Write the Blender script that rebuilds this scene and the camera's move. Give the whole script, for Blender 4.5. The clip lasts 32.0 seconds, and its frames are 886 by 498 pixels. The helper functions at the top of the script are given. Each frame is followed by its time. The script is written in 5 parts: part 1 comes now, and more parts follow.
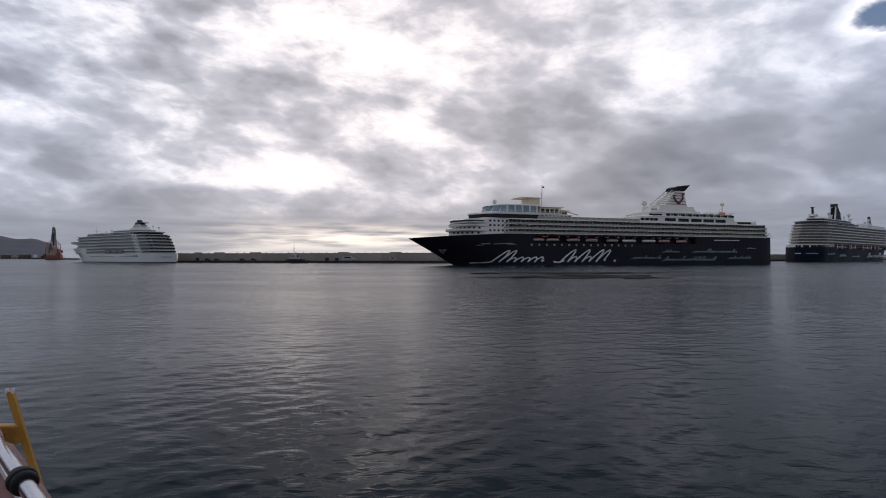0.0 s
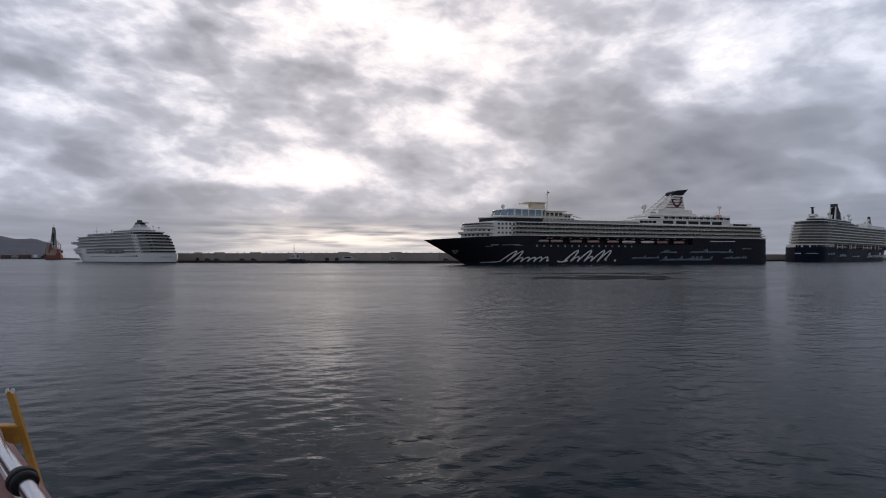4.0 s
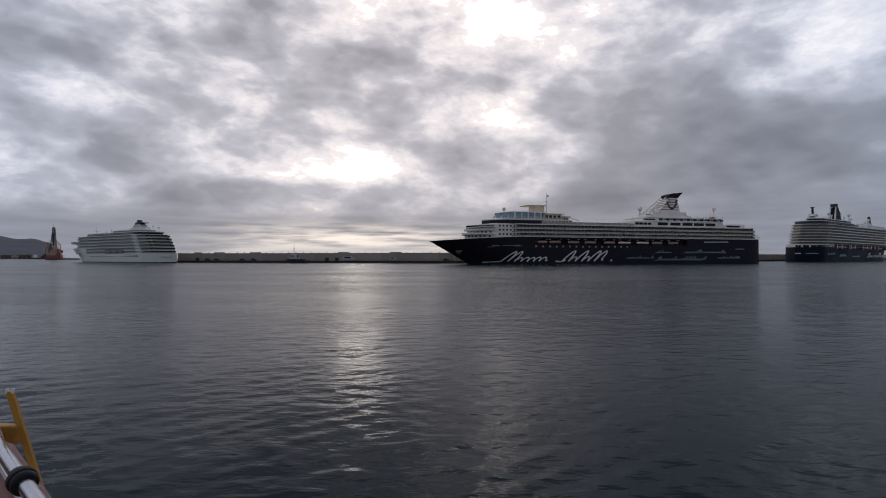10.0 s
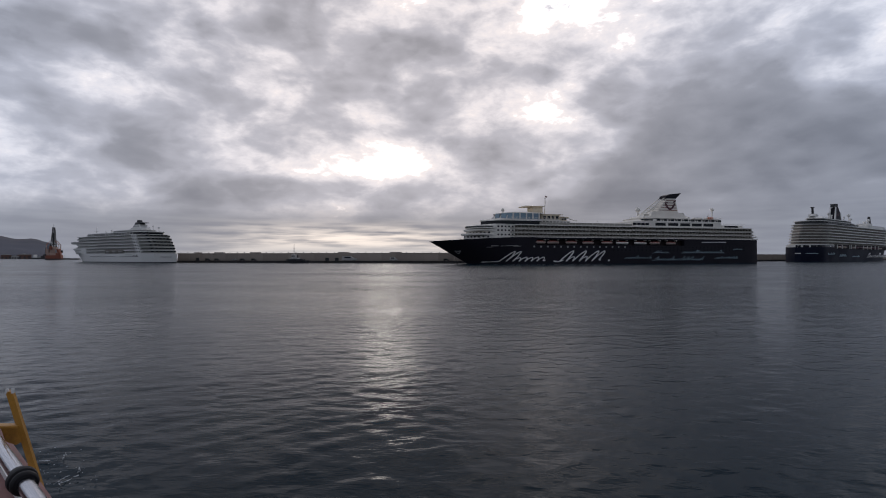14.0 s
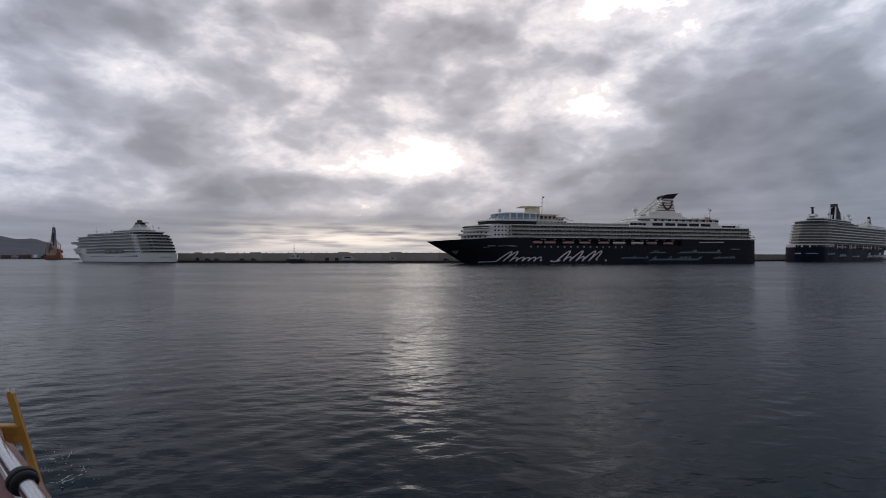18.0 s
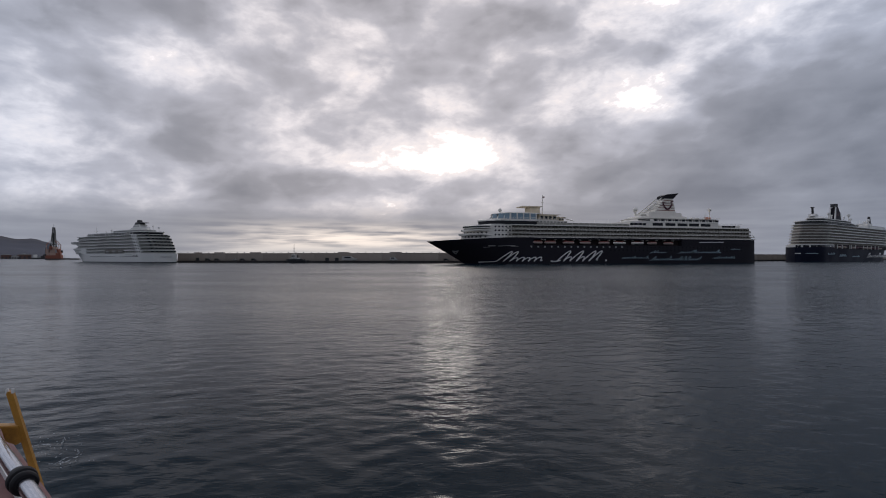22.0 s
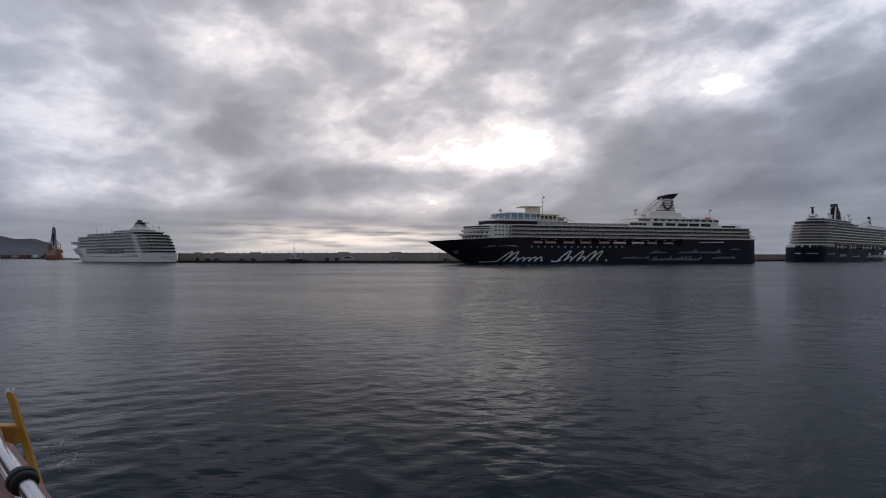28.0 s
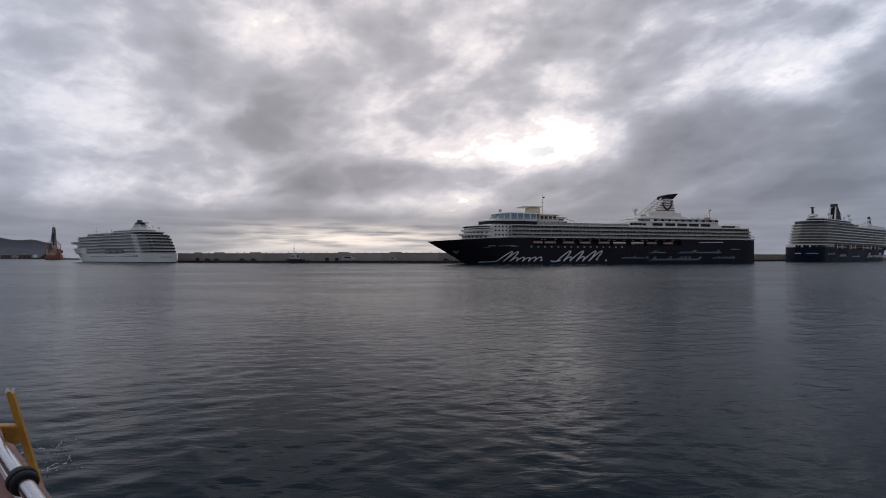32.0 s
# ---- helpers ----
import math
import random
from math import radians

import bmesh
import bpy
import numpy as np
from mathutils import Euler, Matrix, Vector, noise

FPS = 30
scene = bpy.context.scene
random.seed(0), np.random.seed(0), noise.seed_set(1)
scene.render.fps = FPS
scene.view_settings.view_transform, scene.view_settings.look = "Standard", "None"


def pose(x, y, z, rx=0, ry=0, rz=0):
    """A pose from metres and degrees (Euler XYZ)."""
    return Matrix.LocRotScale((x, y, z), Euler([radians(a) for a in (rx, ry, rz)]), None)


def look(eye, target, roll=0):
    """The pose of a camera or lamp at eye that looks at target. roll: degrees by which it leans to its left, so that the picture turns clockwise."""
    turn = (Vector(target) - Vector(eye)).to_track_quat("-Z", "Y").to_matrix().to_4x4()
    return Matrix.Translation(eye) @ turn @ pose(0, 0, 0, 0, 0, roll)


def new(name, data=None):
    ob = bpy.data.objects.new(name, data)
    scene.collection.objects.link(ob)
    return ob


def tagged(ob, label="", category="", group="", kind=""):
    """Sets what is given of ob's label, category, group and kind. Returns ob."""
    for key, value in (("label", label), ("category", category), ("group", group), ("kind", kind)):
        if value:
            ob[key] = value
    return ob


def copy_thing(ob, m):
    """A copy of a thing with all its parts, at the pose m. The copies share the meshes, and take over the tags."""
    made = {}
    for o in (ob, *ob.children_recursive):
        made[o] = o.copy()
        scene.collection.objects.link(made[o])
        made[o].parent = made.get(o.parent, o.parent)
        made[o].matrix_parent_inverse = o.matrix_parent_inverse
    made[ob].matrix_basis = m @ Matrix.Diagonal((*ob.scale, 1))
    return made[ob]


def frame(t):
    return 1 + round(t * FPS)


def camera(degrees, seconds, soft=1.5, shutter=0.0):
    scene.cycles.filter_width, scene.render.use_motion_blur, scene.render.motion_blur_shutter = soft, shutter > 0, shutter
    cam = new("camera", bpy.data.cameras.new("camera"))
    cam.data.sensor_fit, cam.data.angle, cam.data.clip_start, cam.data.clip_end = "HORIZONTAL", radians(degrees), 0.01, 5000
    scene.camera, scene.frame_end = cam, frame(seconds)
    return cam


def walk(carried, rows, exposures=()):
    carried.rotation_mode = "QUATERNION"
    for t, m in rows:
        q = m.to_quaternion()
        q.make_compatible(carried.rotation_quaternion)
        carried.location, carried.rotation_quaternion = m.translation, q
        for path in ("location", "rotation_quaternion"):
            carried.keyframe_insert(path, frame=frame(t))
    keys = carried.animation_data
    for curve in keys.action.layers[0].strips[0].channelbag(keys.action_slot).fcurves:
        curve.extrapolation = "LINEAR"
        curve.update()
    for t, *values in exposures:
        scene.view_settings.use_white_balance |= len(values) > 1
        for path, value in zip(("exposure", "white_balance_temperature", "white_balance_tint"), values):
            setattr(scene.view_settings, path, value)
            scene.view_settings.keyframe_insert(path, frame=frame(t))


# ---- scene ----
SECONDS = 32.0
cam = camera(80.0, SECONDS, soft=1.0)
EYE = (0.0, 0.0, 4.5)
VIEW = look(EYE, (0.0, 100.0, 4.5 + 1.606))
walk(cam, [(0.0, VIEW), (SECONDS, VIEW)], exposures=[(0.0, 0.22), (3.0, 0.20), (7.0, 0.06), (12.0, 0.0), (SECONDS, 0.0)])

# ---------------------------------------------------------------- light
SUN_AZ, SUN_EL = -5.0, 20.0
world = bpy.data.worlds.new("sky")
scene.world = world
world.use_nodes = True
wn, wl = world.node_tree.nodes, world.node_tree.links
sky = wn.new("ShaderNodeTexSky")
sky.sky_type = "NISHITA"
sky.sun_disc = False
sky.sun_elevation, sky.sun_rotation = radians(SUN_EL), radians(SUN_AZ)
sky.air_density, sky.dust_density, sky.ozone_density = 0.8, 1.2, 2.5
wl.new(sky.outputs[0], wn["Background"].inputs[0])
wn["Background"].inputs[1].default_value = 0.06

sun_data = bpy.data.lights.new("sun", "SUN")
sun_data.energy, sun_data.angle, sun_data.color = 0.8, radians(25), (1.0, 0.93, 0.85)
sun = new("sun", sun_data)
_az, _el = radians(SUN_AZ), radians(SUN_EL)
SUN_DIR = Vector((math.sin(_az) * math.cos(_el), math.cos(_az) * math.cos(_el), math.sin(_el)))
sun.matrix_world = look(SUN_DIR * 3000, (0, 0, 0))
scene.view_settings.exposure = 0.0


# ---------------------------------------------------------------- node helpers
def node(t, kind, **values):
    n = t.nodes.new(kind)
    for k, v in values.items():
        n.inputs[k].default_value = v
    return n


def math_node(t, op, a, b=None, clamp=False):
    n = t.nodes.new("ShaderNodeMath")
    n.operation, n.use_clamp = op, clamp
    for i, v in enumerate((a, b)):
        if v is None:
            continue
        if hasattr(v, "is_linked"):
            t.links.new(v, n.inputs[i])
        else:
            n.inputs[i].default_value = v
    return n.outputs[0]


def smooth(t, value, lo, hi, a=0.0, b=1.0):
    n = t.nodes.new("ShaderNodeMapRange")
    n.interpolation_type = "SMOOTHSTEP"
    t.links.new(value, n.inputs[0])
    for i, v in enumerate((lo, hi, a, b)):
        n.inputs[i + 1].default_value = v
    return n.outputs[0]


def fbm(t, vec, scale, detail=4.0, rough=0.55, distortion=0.0, stretch=None):
    if stretch:
        m = t.nodes.new("ShaderNodeMapping")
        m.inputs["Scale"].default_value = stretch
        t.links.new(vec, m.inputs["Vector"])
        vec = m.outputs[0]
    n = node(t, "ShaderNodeTexNoise", Scale=scale, Detail=detail, Roughness=rough, Distortion=distortion)
    t.links.new(vec, n.inputs["Vector"])
    return n.outputs["Fac"]


def mix_color(t, fac, a, b):
    n = t.nodes.new("ShaderNodeMix")
    n.data_type = "RGBA"
    t.links.new(fac, n.inputs[0])
    for i, v in ((6, a), (7, b)):
        if hasattr(v, "is_linked"):
            t.links.new(v, n.inputs[i])
        else:
            n.inputs[i].default_value = (*v, 1)
    return n.outputs[2]


def mat(name, color, rough=0.5, metal=0.0, grain=1.0, stain=0.12, vary=0.0, bump=0.0, dirt=None, streak=None, gloss=0.5):
    """Painted or bare surface: fine grain, larger stains, a random tint per object."""
    m = bpy.data.materials.new(name)
    m.use_nodes = True
    t = m.node_tree
    b = t.nodes["Principled BSDF"]
    co = t.nodes.new("ShaderNodeTexCoord").outputs["Object"]
    big = fbm(t, co, grain * 0.13, 5, 0.6, stretch=streak)
    fine = fbm(t, co, grain * 2.5, 4, 0.6)
    dark = tuple(c * 0.45 for c in color) if dirt is None else dirt
    c = mix_color(t, math_node(t, "MULTIPLY", smooth(t, big, 0.45, 0.8), stain * 3.0, True), color, dark)
    c = mix_color(t, math_node(t, "MULTIPLY", smooth(t, fine, 0.35, 0.75), stain, True), c, tuple(min(1, k * 1.35) for k in color))
    if vary:
        r = t.nodes.new("ShaderNodeObjectInfo").outputs["Random"]
        c = mix_color(t, math_node(t, "MULTIPLY", r, vary), c, tuple(k * 0.3 for k in color))
    t.links.new(c, b.inputs["Base Color"])
    t.links.new(smooth(t, big, 0.3, 0.8, rough * 0.85, min(1, rough * 1.25)), b.inputs["Roughness"])
    b.inputs["Metallic"].default_value = metal
    b.inputs["Specular IOR Level"].default_value = gloss
    if bump:
        n = node(t, "ShaderNodeBump", Strength=0.6, Distance=bump)
        t.links.new(fine, n.inputs["Height"])
        t.links.new(n.outputs[0], b.inputs["Normal"])
    return m


# thin and thick parts of the layer: centre, half widths, weight, in the layer's own metres
GAPS_OVERHEAD = (
    (426, 2061, 240, 300, 0.15), (1420, 1491, 360, 272, 0.02), (1870, 1010, 140, 190, 0.72),
    (384, 1485, 691, 347, 0.24), (1251, 1457, 466, 316, 0.09), (809, 1490, 1010, 496, 0.09),
    (-1135, 1864, 508, 239, 0.06), (-1400, 1900, 760, 560, 0.09), (-700, 1650, 500, 300, 0.05))
GAPS_FAR = (
    (-282, 2750, 680, 300, 0.21), (-200, 2650, 1300, 640, 0.14), (-821, 2765, 328, 155, 0.14),
    (548, 2277, 313, 189, 0.17), (-1534, 2648, 259, 151, 0.06), (-697, 2209, 139, 114, 0.09),
    (514, 2231, 255, 107, 0.11), (-1412, 2284, 170, 145, 0.05), (-956, 2352, 186, 85, 0.09),
    (602, 2328, 251, 84, 0.09), (373, 2218, 329, 318, 0.07), (-347, 2838, 623, 124, 0.09))
BANKS = (
    (1650, 1300, 520, 380, -0.11),
    (1587, 2409, 884, 456, -0.17), (-868, 3074, 1204, 191, -0.17),
    (-1017, 2888, 849, 237, -0.16), (568, 2887, 793, 442, -0.14), (-670, 2360, 443, 337, -0.08),
    (-794, 1404, 277, 271, -0.04), (-1233, 2231, 620, 558, -0.05),
    (-82, 2451, 196, 131, -0.09), (-334, 2373, 269, 146, -0.08), (-193, 2056, 313, 189, -0.08))


BANK, SHINE, LIFT = 0.31, 1.06, 0.155


def cloud_material():
    m = bpy.data.materials.new("cloud")
    m.use_nodes = True
    t = m.node_tree
    t.nodes.clear()
    co = t.nodes.new("ShaderNodeTexCoord").outputs["Object"]
    # billows laid out by bearing and height over the layer's rim
    own = t.nodes.new("ShaderNodeSeparateXYZ")
    t.links.new(co, own.inputs[0])
    back = math_node(t, "ADD", own.outputs[1], 100.0)
    reach = math_node(t, "SQRT", math_node(t, "ADD", math_node(t, "MULTIPLY", own.outputs[0], own.outputs[0]), math_node(t, "MULTIPLY", back, back)))
    rise = math_node(t, "DIVIDE", own.outputs[2], math_node(t, "MAXIMUM", reach, 350.0))
    roll = t.nodes.new("ShaderNodeCombineXYZ")
    t.links.new(math_node(t, "MULTIPLY", math_node(t, "ARCTAN2", own.outputs[0], back), 7.0), roll.inputs[0])
    t.links.new(math_node(t, "MULTIPLY", math_node(t, "POWER", math_node(t, "ADD", rise, 0.2), 0.75), 14.0), roll.inputs[1])
    q = roll.outputs[0]
    bend = node(t, "ShaderNodeTexNoise", Scale=1.2, Detail=2.0, Roughness=0.45)
    t.links.new(q, bend.inputs["Vector"])
    vm = t.nodes.new("ShaderNodeVectorMath")
    vm.operation = "MULTIPLY_ADD"
    t.links.new(bend.outputs["Color"], vm.inputs[0])
    vm.inputs[1].default_value = (0.30, 0.30, 0.30)
    t.links.new(q, vm.inputs[2])
    puff = t.nodes.new("ShaderNodeTexVoronoi")
    puff.feature = "SMOOTH_F1"
    for k, v in (("Scale", 1.05), ("Detail", 2.0), ("Roughness", 0.5), ("Smoothness", 0.45)):
        puff.inputs[k].default_value = v
    t.links.new(vm.outputs[0], puff.inputs["Vector"])
    puff = puff.outputs["Distance"]
    big = fbm(t, q, 0.4, 2, 0.4)
    small = fbm(t, vm.outputs[0], 1.25, 7, 0.49)
    cell = fbm(t, vm.outputs[0], 5.5, 4, 0.5)
    d = math_node(t, "ADD", math_node(t, "MULTIPLY", big, 0.75), math_node(t, "MULTIPLY", small, 0.42))
    d = math_node(t, "SUBTRACT", d, math_node(t, "MULTIPLY", puff, 0.33))
    d = math_node(t, "ADD", d, LIFT)
    # heaped clumps with a firm outline, large and small
    for scale, detail, lo, hi, weight in ((0.8, 6, 0.44, 0.57, 0.085), (1.9, 5, 0.42, 0.60, 0.07)):
        heap = smooth(t, fbm(t, vm.outputs[0], scale, detail, 0.5), lo, hi, -weight / 2, weight / 2)
        d = math_node(t, "ADD", d, heap)
    for cx, cy, sx, sy, weight in GAPS_OVERHEAD + GAPS_FAR + BANKS:
        mp = t.nodes.new("ShaderNodeMapping")
        mp.inputs["Scale"].default_value = (1 / sx, 1 / sy, 0)
        mp.inputs["Location"].default_value = (-cx / sx, -cy / sy, 0)
        t.links.new(co, mp.inputs["Vector"])
        ln = t.nodes.new("ShaderNodeVectorMath")
        ln.operation = "LENGTH"
        t.links.new(mp.outputs[0], ln.inputs[0])
        d = math_node(t, "SUBTRACT", d, smooth(t, ln.outputs["Value"], 1.0, 0.0, 0.0, weight))
    # layer thickened overhead and inland, away from the sun, unseen, to dim the scene
    sep = t.nodes.new("ShaderNodeSeparateXYZ")
    t.links.new(co, sep.inputs[0])
    d = math_node(t, "ADD", d, smooth(t, sep.outputs[1], 1150.0, 0.0, 0.0, 0.24))
    # bearing and height of the low bank, which stays over the land
    pos = t.nodes.new("ShaderNodeSeparateXYZ")
    t.links.new(t.nodes.new("ShaderNodeNewGeometry").outputs["Position"], pos.inputs[0])
    bearing = math_node(t, "ARCTAN2", pos.outputs[0], pos.outputs[1])
    away = math_node(t, "SQRT", math_node(t, "ADD", math_node(t, "MULTIPLY", pos.outputs[0], pos.outputs[0]), math_node(t, "MULTIPLY", pos.outputs[1], pos.outputs[1])))
    height = math_node(t, "DIVIDE", pos.outputs[2], away)
    wavy = math_node(t, "MULTIPLY", math_node(t, "SUBTRACT", small, 0.5), 0.10)
    over = math_node(t, "SUBTRACT", math_node(t, "ADD", height, wavy), smooth(t, bearing, 0.02, 0.52, 0.06, 0.25))
    bank = math_node(t, "MULTIPLY", smooth(t, over, 0.06, -0.05), smooth(t, bearing, -0.05, 0.35, 0.07, BANK))
    d = math_node(t, "ADD", d, bank)
    mott = math_node(t, "MULTIPLY", math_node(t, "SUBTRACT", cell, 0.5), smooth(t, d, 0.60, 0.22, 0.03, 0.32))
    d = math_node(t, "ADD", d, mott)
    fleck = fbm(t, vm.outputs[0], 17.0, 3, 0.5)
    d = math_node(t, "ADD", d, math_node(t, "MULTIPLY", math_node(t, "SUBTRACT", fleck, 0.5), smooth(t, d, 0.5, 0.15, 0.02, 0.17)))
    ramp = t.nodes.new("ShaderNodeValToRGB")
    el = ramp.color_ramp.elements
    stops = ((0.07, (1.0, 0.915, 0.89)), (0.28, (0.78, 0.748, 0.78)), (0.46, (0.49, 0.485, 0.535)), (0.66, (0.325, 0.323, 0.358)), (0.98, (0.215, 0.217, 0.246)))
    while len(el) < len(stops):
        el.new(0.5)
    for e, (p, c) in zip(el, stops):
        e.position, e.color = p, (*c, 1)
    t.links.new(d, ramp.inputs[0])
    # level streaks with light between them, low over the breakwater
    uv = t.nodes.new("ShaderNodeCombineXYZ")
    t.links.new(math_node(t, "MULTIPLY", bearing, 9.0), uv.inputs[0])
    t.links.new(math_node(t, "MULTIPLY", height, 95.0), uv.inputs[1])
    lines = fbm(t, uv.outputs[0], 1.0, 4, 0.45)
    where = math_node(t, "MULTIPLY", smooth(t, bearing, -0.50, -0.24), smooth(t, bearing, 0.13, -0.12))
    glow = math_node(t, "MULTIPLY", where, math_node(t, "MULTIPLY", smooth(t, lines, 0.30, 0.64), smooth(t, height, 0.078, 0.035)))
    low = math_node(t, "MULTIPLY", smooth(t, height, 0.12, 0.055), 0.9)
    veil = mix_color(t, smooth(t, lines, 0.3, 0.7), (0.26, 0.26, 0.292), (0.31, 0.31, 0.34))
    c = mix_color(t, low, ramp.outputs[0], veil)
    c = mix_color(t, glow, c, (0.98, 0.88, 0.80))
    c = mix_color(t, math_node(t, "MULTIPLY", smooth(t, height, 0.034, 0.008), where), c, (0.55, 0.53, 0.53))
    # warmer round the sun's bearing, bluer away from it
    side = smooth(t, math_node(t, "ABSOLUTE", math_node(t, "ADD", bearing, 0.06)), 0.12, 0.85)
    tone = t.nodes.new("ShaderNodeMix")
    tone.data_type, tone.blend_type = "RGBA", "MULTIPLY"
    tone.inputs[0].default_value = 1.0
    t.links.new(c, tone.inputs[6])
    t.links.new(mix_color(t, side, (1.02, 0.995, 0.98), (0.845, 0.92, 1.015)), tone.inputs[7])
    c = tone.outputs[2]
    em = t.nodes.new("ShaderNodeEmission")
    t.links.new(c, em.inputs[0])
    # thin cloud glows where the sun stands behind it
    lit = math_node(t, "MULTIPLY", smooth(t, d, 0.19, -0.08, 0.0, SHINE * 2.0), smooth(t, side, 0.85, 0.25, 0.06, 1.0))
    t.links.new(math_node(t, "ADD", lit, SHINE), em.inputs[1])
    clear = t.nodes.new("ShaderNodeBsdfTransparent")
    thin = smooth(t, math_node(t, "ADD", d, math_node(t, "MULTIPLY", smooth(t, height, 0.14, 0.08), 0.5)), 0.12, -0.20, 0.0, 1.0)
    mx = t.nodes.new("ShaderNodeMixShader")
    t.links.new(thin, mx.inputs[0])
    t.links.new(em.outputs[0], mx.inputs[1])
    t.links.new(clear.outputs[0], mx.inputs[2])
    out = t.nodes.new("ShaderNodeOutputMaterial")
    t.links.new(mx.outputs[0], out.inputs[0])
    return m


def water_material():
    m = bpy.data.materials.new("sea_water")
    m.use_nodes = True
    t = m.node_tree
    b = t.nodes["Principled BSDF"]
    co = t.nodes.new("ShaderNodeTexCoord").outputs["Object"]
    b.inputs["Base Color"].default_value = (0.0002, 0.0120, 0.0215, 1)
    b.inputs["IOR"].default_value = 1.108
    patch = fbm(t, co, 0.03, 4, 0.55, stretch=(0.6, 1.6, 1))
    place = t.nodes.new("ShaderNodeSeparateXYZ")
    t.links.new(co, place.inputs[0])
    rough = math_node(t, "ADD", smooth(t, patch, 0.3, 0.7, 0.09, 0.15), smooth(t, place.outputs[1], 20.0, 160.0, 0.0, 0.09))
    t.links.new(rough, b.inputs["Roughness"])
    r1 = fbm(t, co, 1.8, 3, 0.5, 0.3, stretch=(0.55, 1.0, 1))
    r2 = fbm(t, co, 6.0, 3, 0.6, 0.2, stretch=(0.6, 1.0, 1))
    h = math_node(t, "ADD", math_node(t, "MULTIPLY", r1, 0.50), math_node(t, "MULTIPLY", r2, 0.065))
    h = math_node(t, "MULTIPLY", h, smooth(t, patch, 0.3, 0.65, 0.5, 1.1))
    # the ripples are finer and flatter in the lee of the boat
    h = math_node(t, "MULTIPLY", h, smooth(t, place.outputs[1], 6.0, 90.0, 0.45, 1.25))
    n = node(t, "ShaderNodeBump", Strength=1.0, Distance=0.24)
    t.links.new(h, n.inputs["Height"])
    t.links.new(n.outputs[0], b.inputs["Normal"])
    return m


CLOUD, WATER = cloud_material(), water_material()
NAVY = mat("dark_navy_hull_paint", (0.019, 0.018, 0.0245), 0.5, grain=0.3, stain=0.2, gloss=0.11)
NAVY_DARK = mat("dark_recess_paint", (0.02, 0.013, 0.014), 0.7, grain=0.4, gloss=0.2)
WHITE = mat("white_ship_paint", (0.80, 0.765, 0.70), 0.38, grain=0.35, stain=0.08, dirt=(0.45, 0.40, 0.32), streak=(1, 1, 0.3))
WHITE_COOL = mat("white_hull_paint", (0.66, 0.66, 0.64), 0.38, grain=0.3, stain=0.08, dirt=(0.5, 0.46, 0.4), streak=(1, 1, 0.3))
BALUSTER = mat("balcony_panel", (0.40, 0.38, 0.33), 0.3, grain=0.6, stain=0.15, vary=0.3)
WHITE_RAIL = mat("pale_rail_panel", (0.27, 0.27, 0.25), 0.35, grain=0.6, stain=0.12)
# cabin fronts: the shade of the balcony recesses is put into the base colour
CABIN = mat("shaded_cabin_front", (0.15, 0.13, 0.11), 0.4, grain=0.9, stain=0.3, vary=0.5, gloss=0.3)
CABIN_GREY = mat("grey_cabin_front", (0.13, 0.132, 0.115), 0.4, grain=0.9, stain=0.3, vary=0.4, gloss=0.3)
BLUE_HULL = mat("dark_blue_hull_paint", (0.010, 0.0125, 0.026), 0.5, grain=0.3, stain=0.2, gloss=0.07)
SHED = mat("dull_brown_shed_cladding", (0.13, 0.075, 0.062), 0.8, grain=0.3, stain=0.3, vary=0.4)
PALE_CAR = mat("dusty_pale_car_paint", (0.42, 0.41, 0.40), 0.35, grain=2, stain=0.15)
GLASS = mat("dark_window_glass", (0.012, 0.014, 0.018), 0.2, grain=0.4, stain=0.05, gloss=0.25)
BLUE_GLASS = mat("blue_lounge_glass", (0.26, 0.38, 0.47), 0.08, grain=0.4, stain=0.05, vary=0.4)
BEIGE = mat("beige_house_paint", (0.74, 0.64, 0.48), 0.45, grain=0.5)
RED = mat("red_boat_paint", (0.17, 0.03, 0.02), 0.45, grain=0.6)
ORANGE = mat("orange_lifeboat_shell", (0.55, 0.14, 0.05), 0.4, grain=0.6, vary=0.2)
PALE_BOAT = mat("pale_boat_shell", (0.44, 0.34, 0.30), 0.45, grain=0.6)
PALE_RIG = mat("weathered_pink_grey_paint", (0.42, 0.30, 0.25), 0.6, grain=0.3, stain=0.25)
SCRIPT = mat("white_script_paint", (0.75, 0.75, 0.74), 0.4, grain=0.5)
SCRIPT_BLUE = mat("pale_blue_script_paint", (0.30, 0.42, 0.48), 0.4, grain=0.5)
CONCRETE = mat("breakwater_concrete", (0.37, 0.315, 0.27), 0.9, grain=0.5, stain=0.25, vary=0.3, streak=(1, 1, 0.2))
QUAY_DARK = mat("wet_quay_concrete", (0.03, 0.027, 0.025), 0.7, grain=0.6, stain=0.2)
ASPHALT = mat("quay_paving", (0.09, 0.085, 0.08), 0.9, grain=0.6)
STEEL_DARK = mat("dark_steel", (0.03, 0.032, 0.035), 0.5, 0.3, grain=0.6)
GREY = mat("grey_paint", (0.3, 0.3, 0.3), 0.5, grain=0.6)
RIG_RED = mat("orange_red_rig_paint", (0.24, 0.075, 0.045), 0.6, grain=0.2, stain=0.2)
# distance haze is put into the hill's bluish base colour
HILL = mat("haze_tinted_scrub", (0.042, 0.046, 0.066), 0.95, grain=0.02, stain=0.3, dirt=(0.11, 0.10, 0.10))
YELLOW = mat("worn_yellow_paint", (0.44, 0.215, 0.03), 0.5, grain=22, stain=0.6, bump=0.0006, dirt=(0.16, 0.07, 0.02))
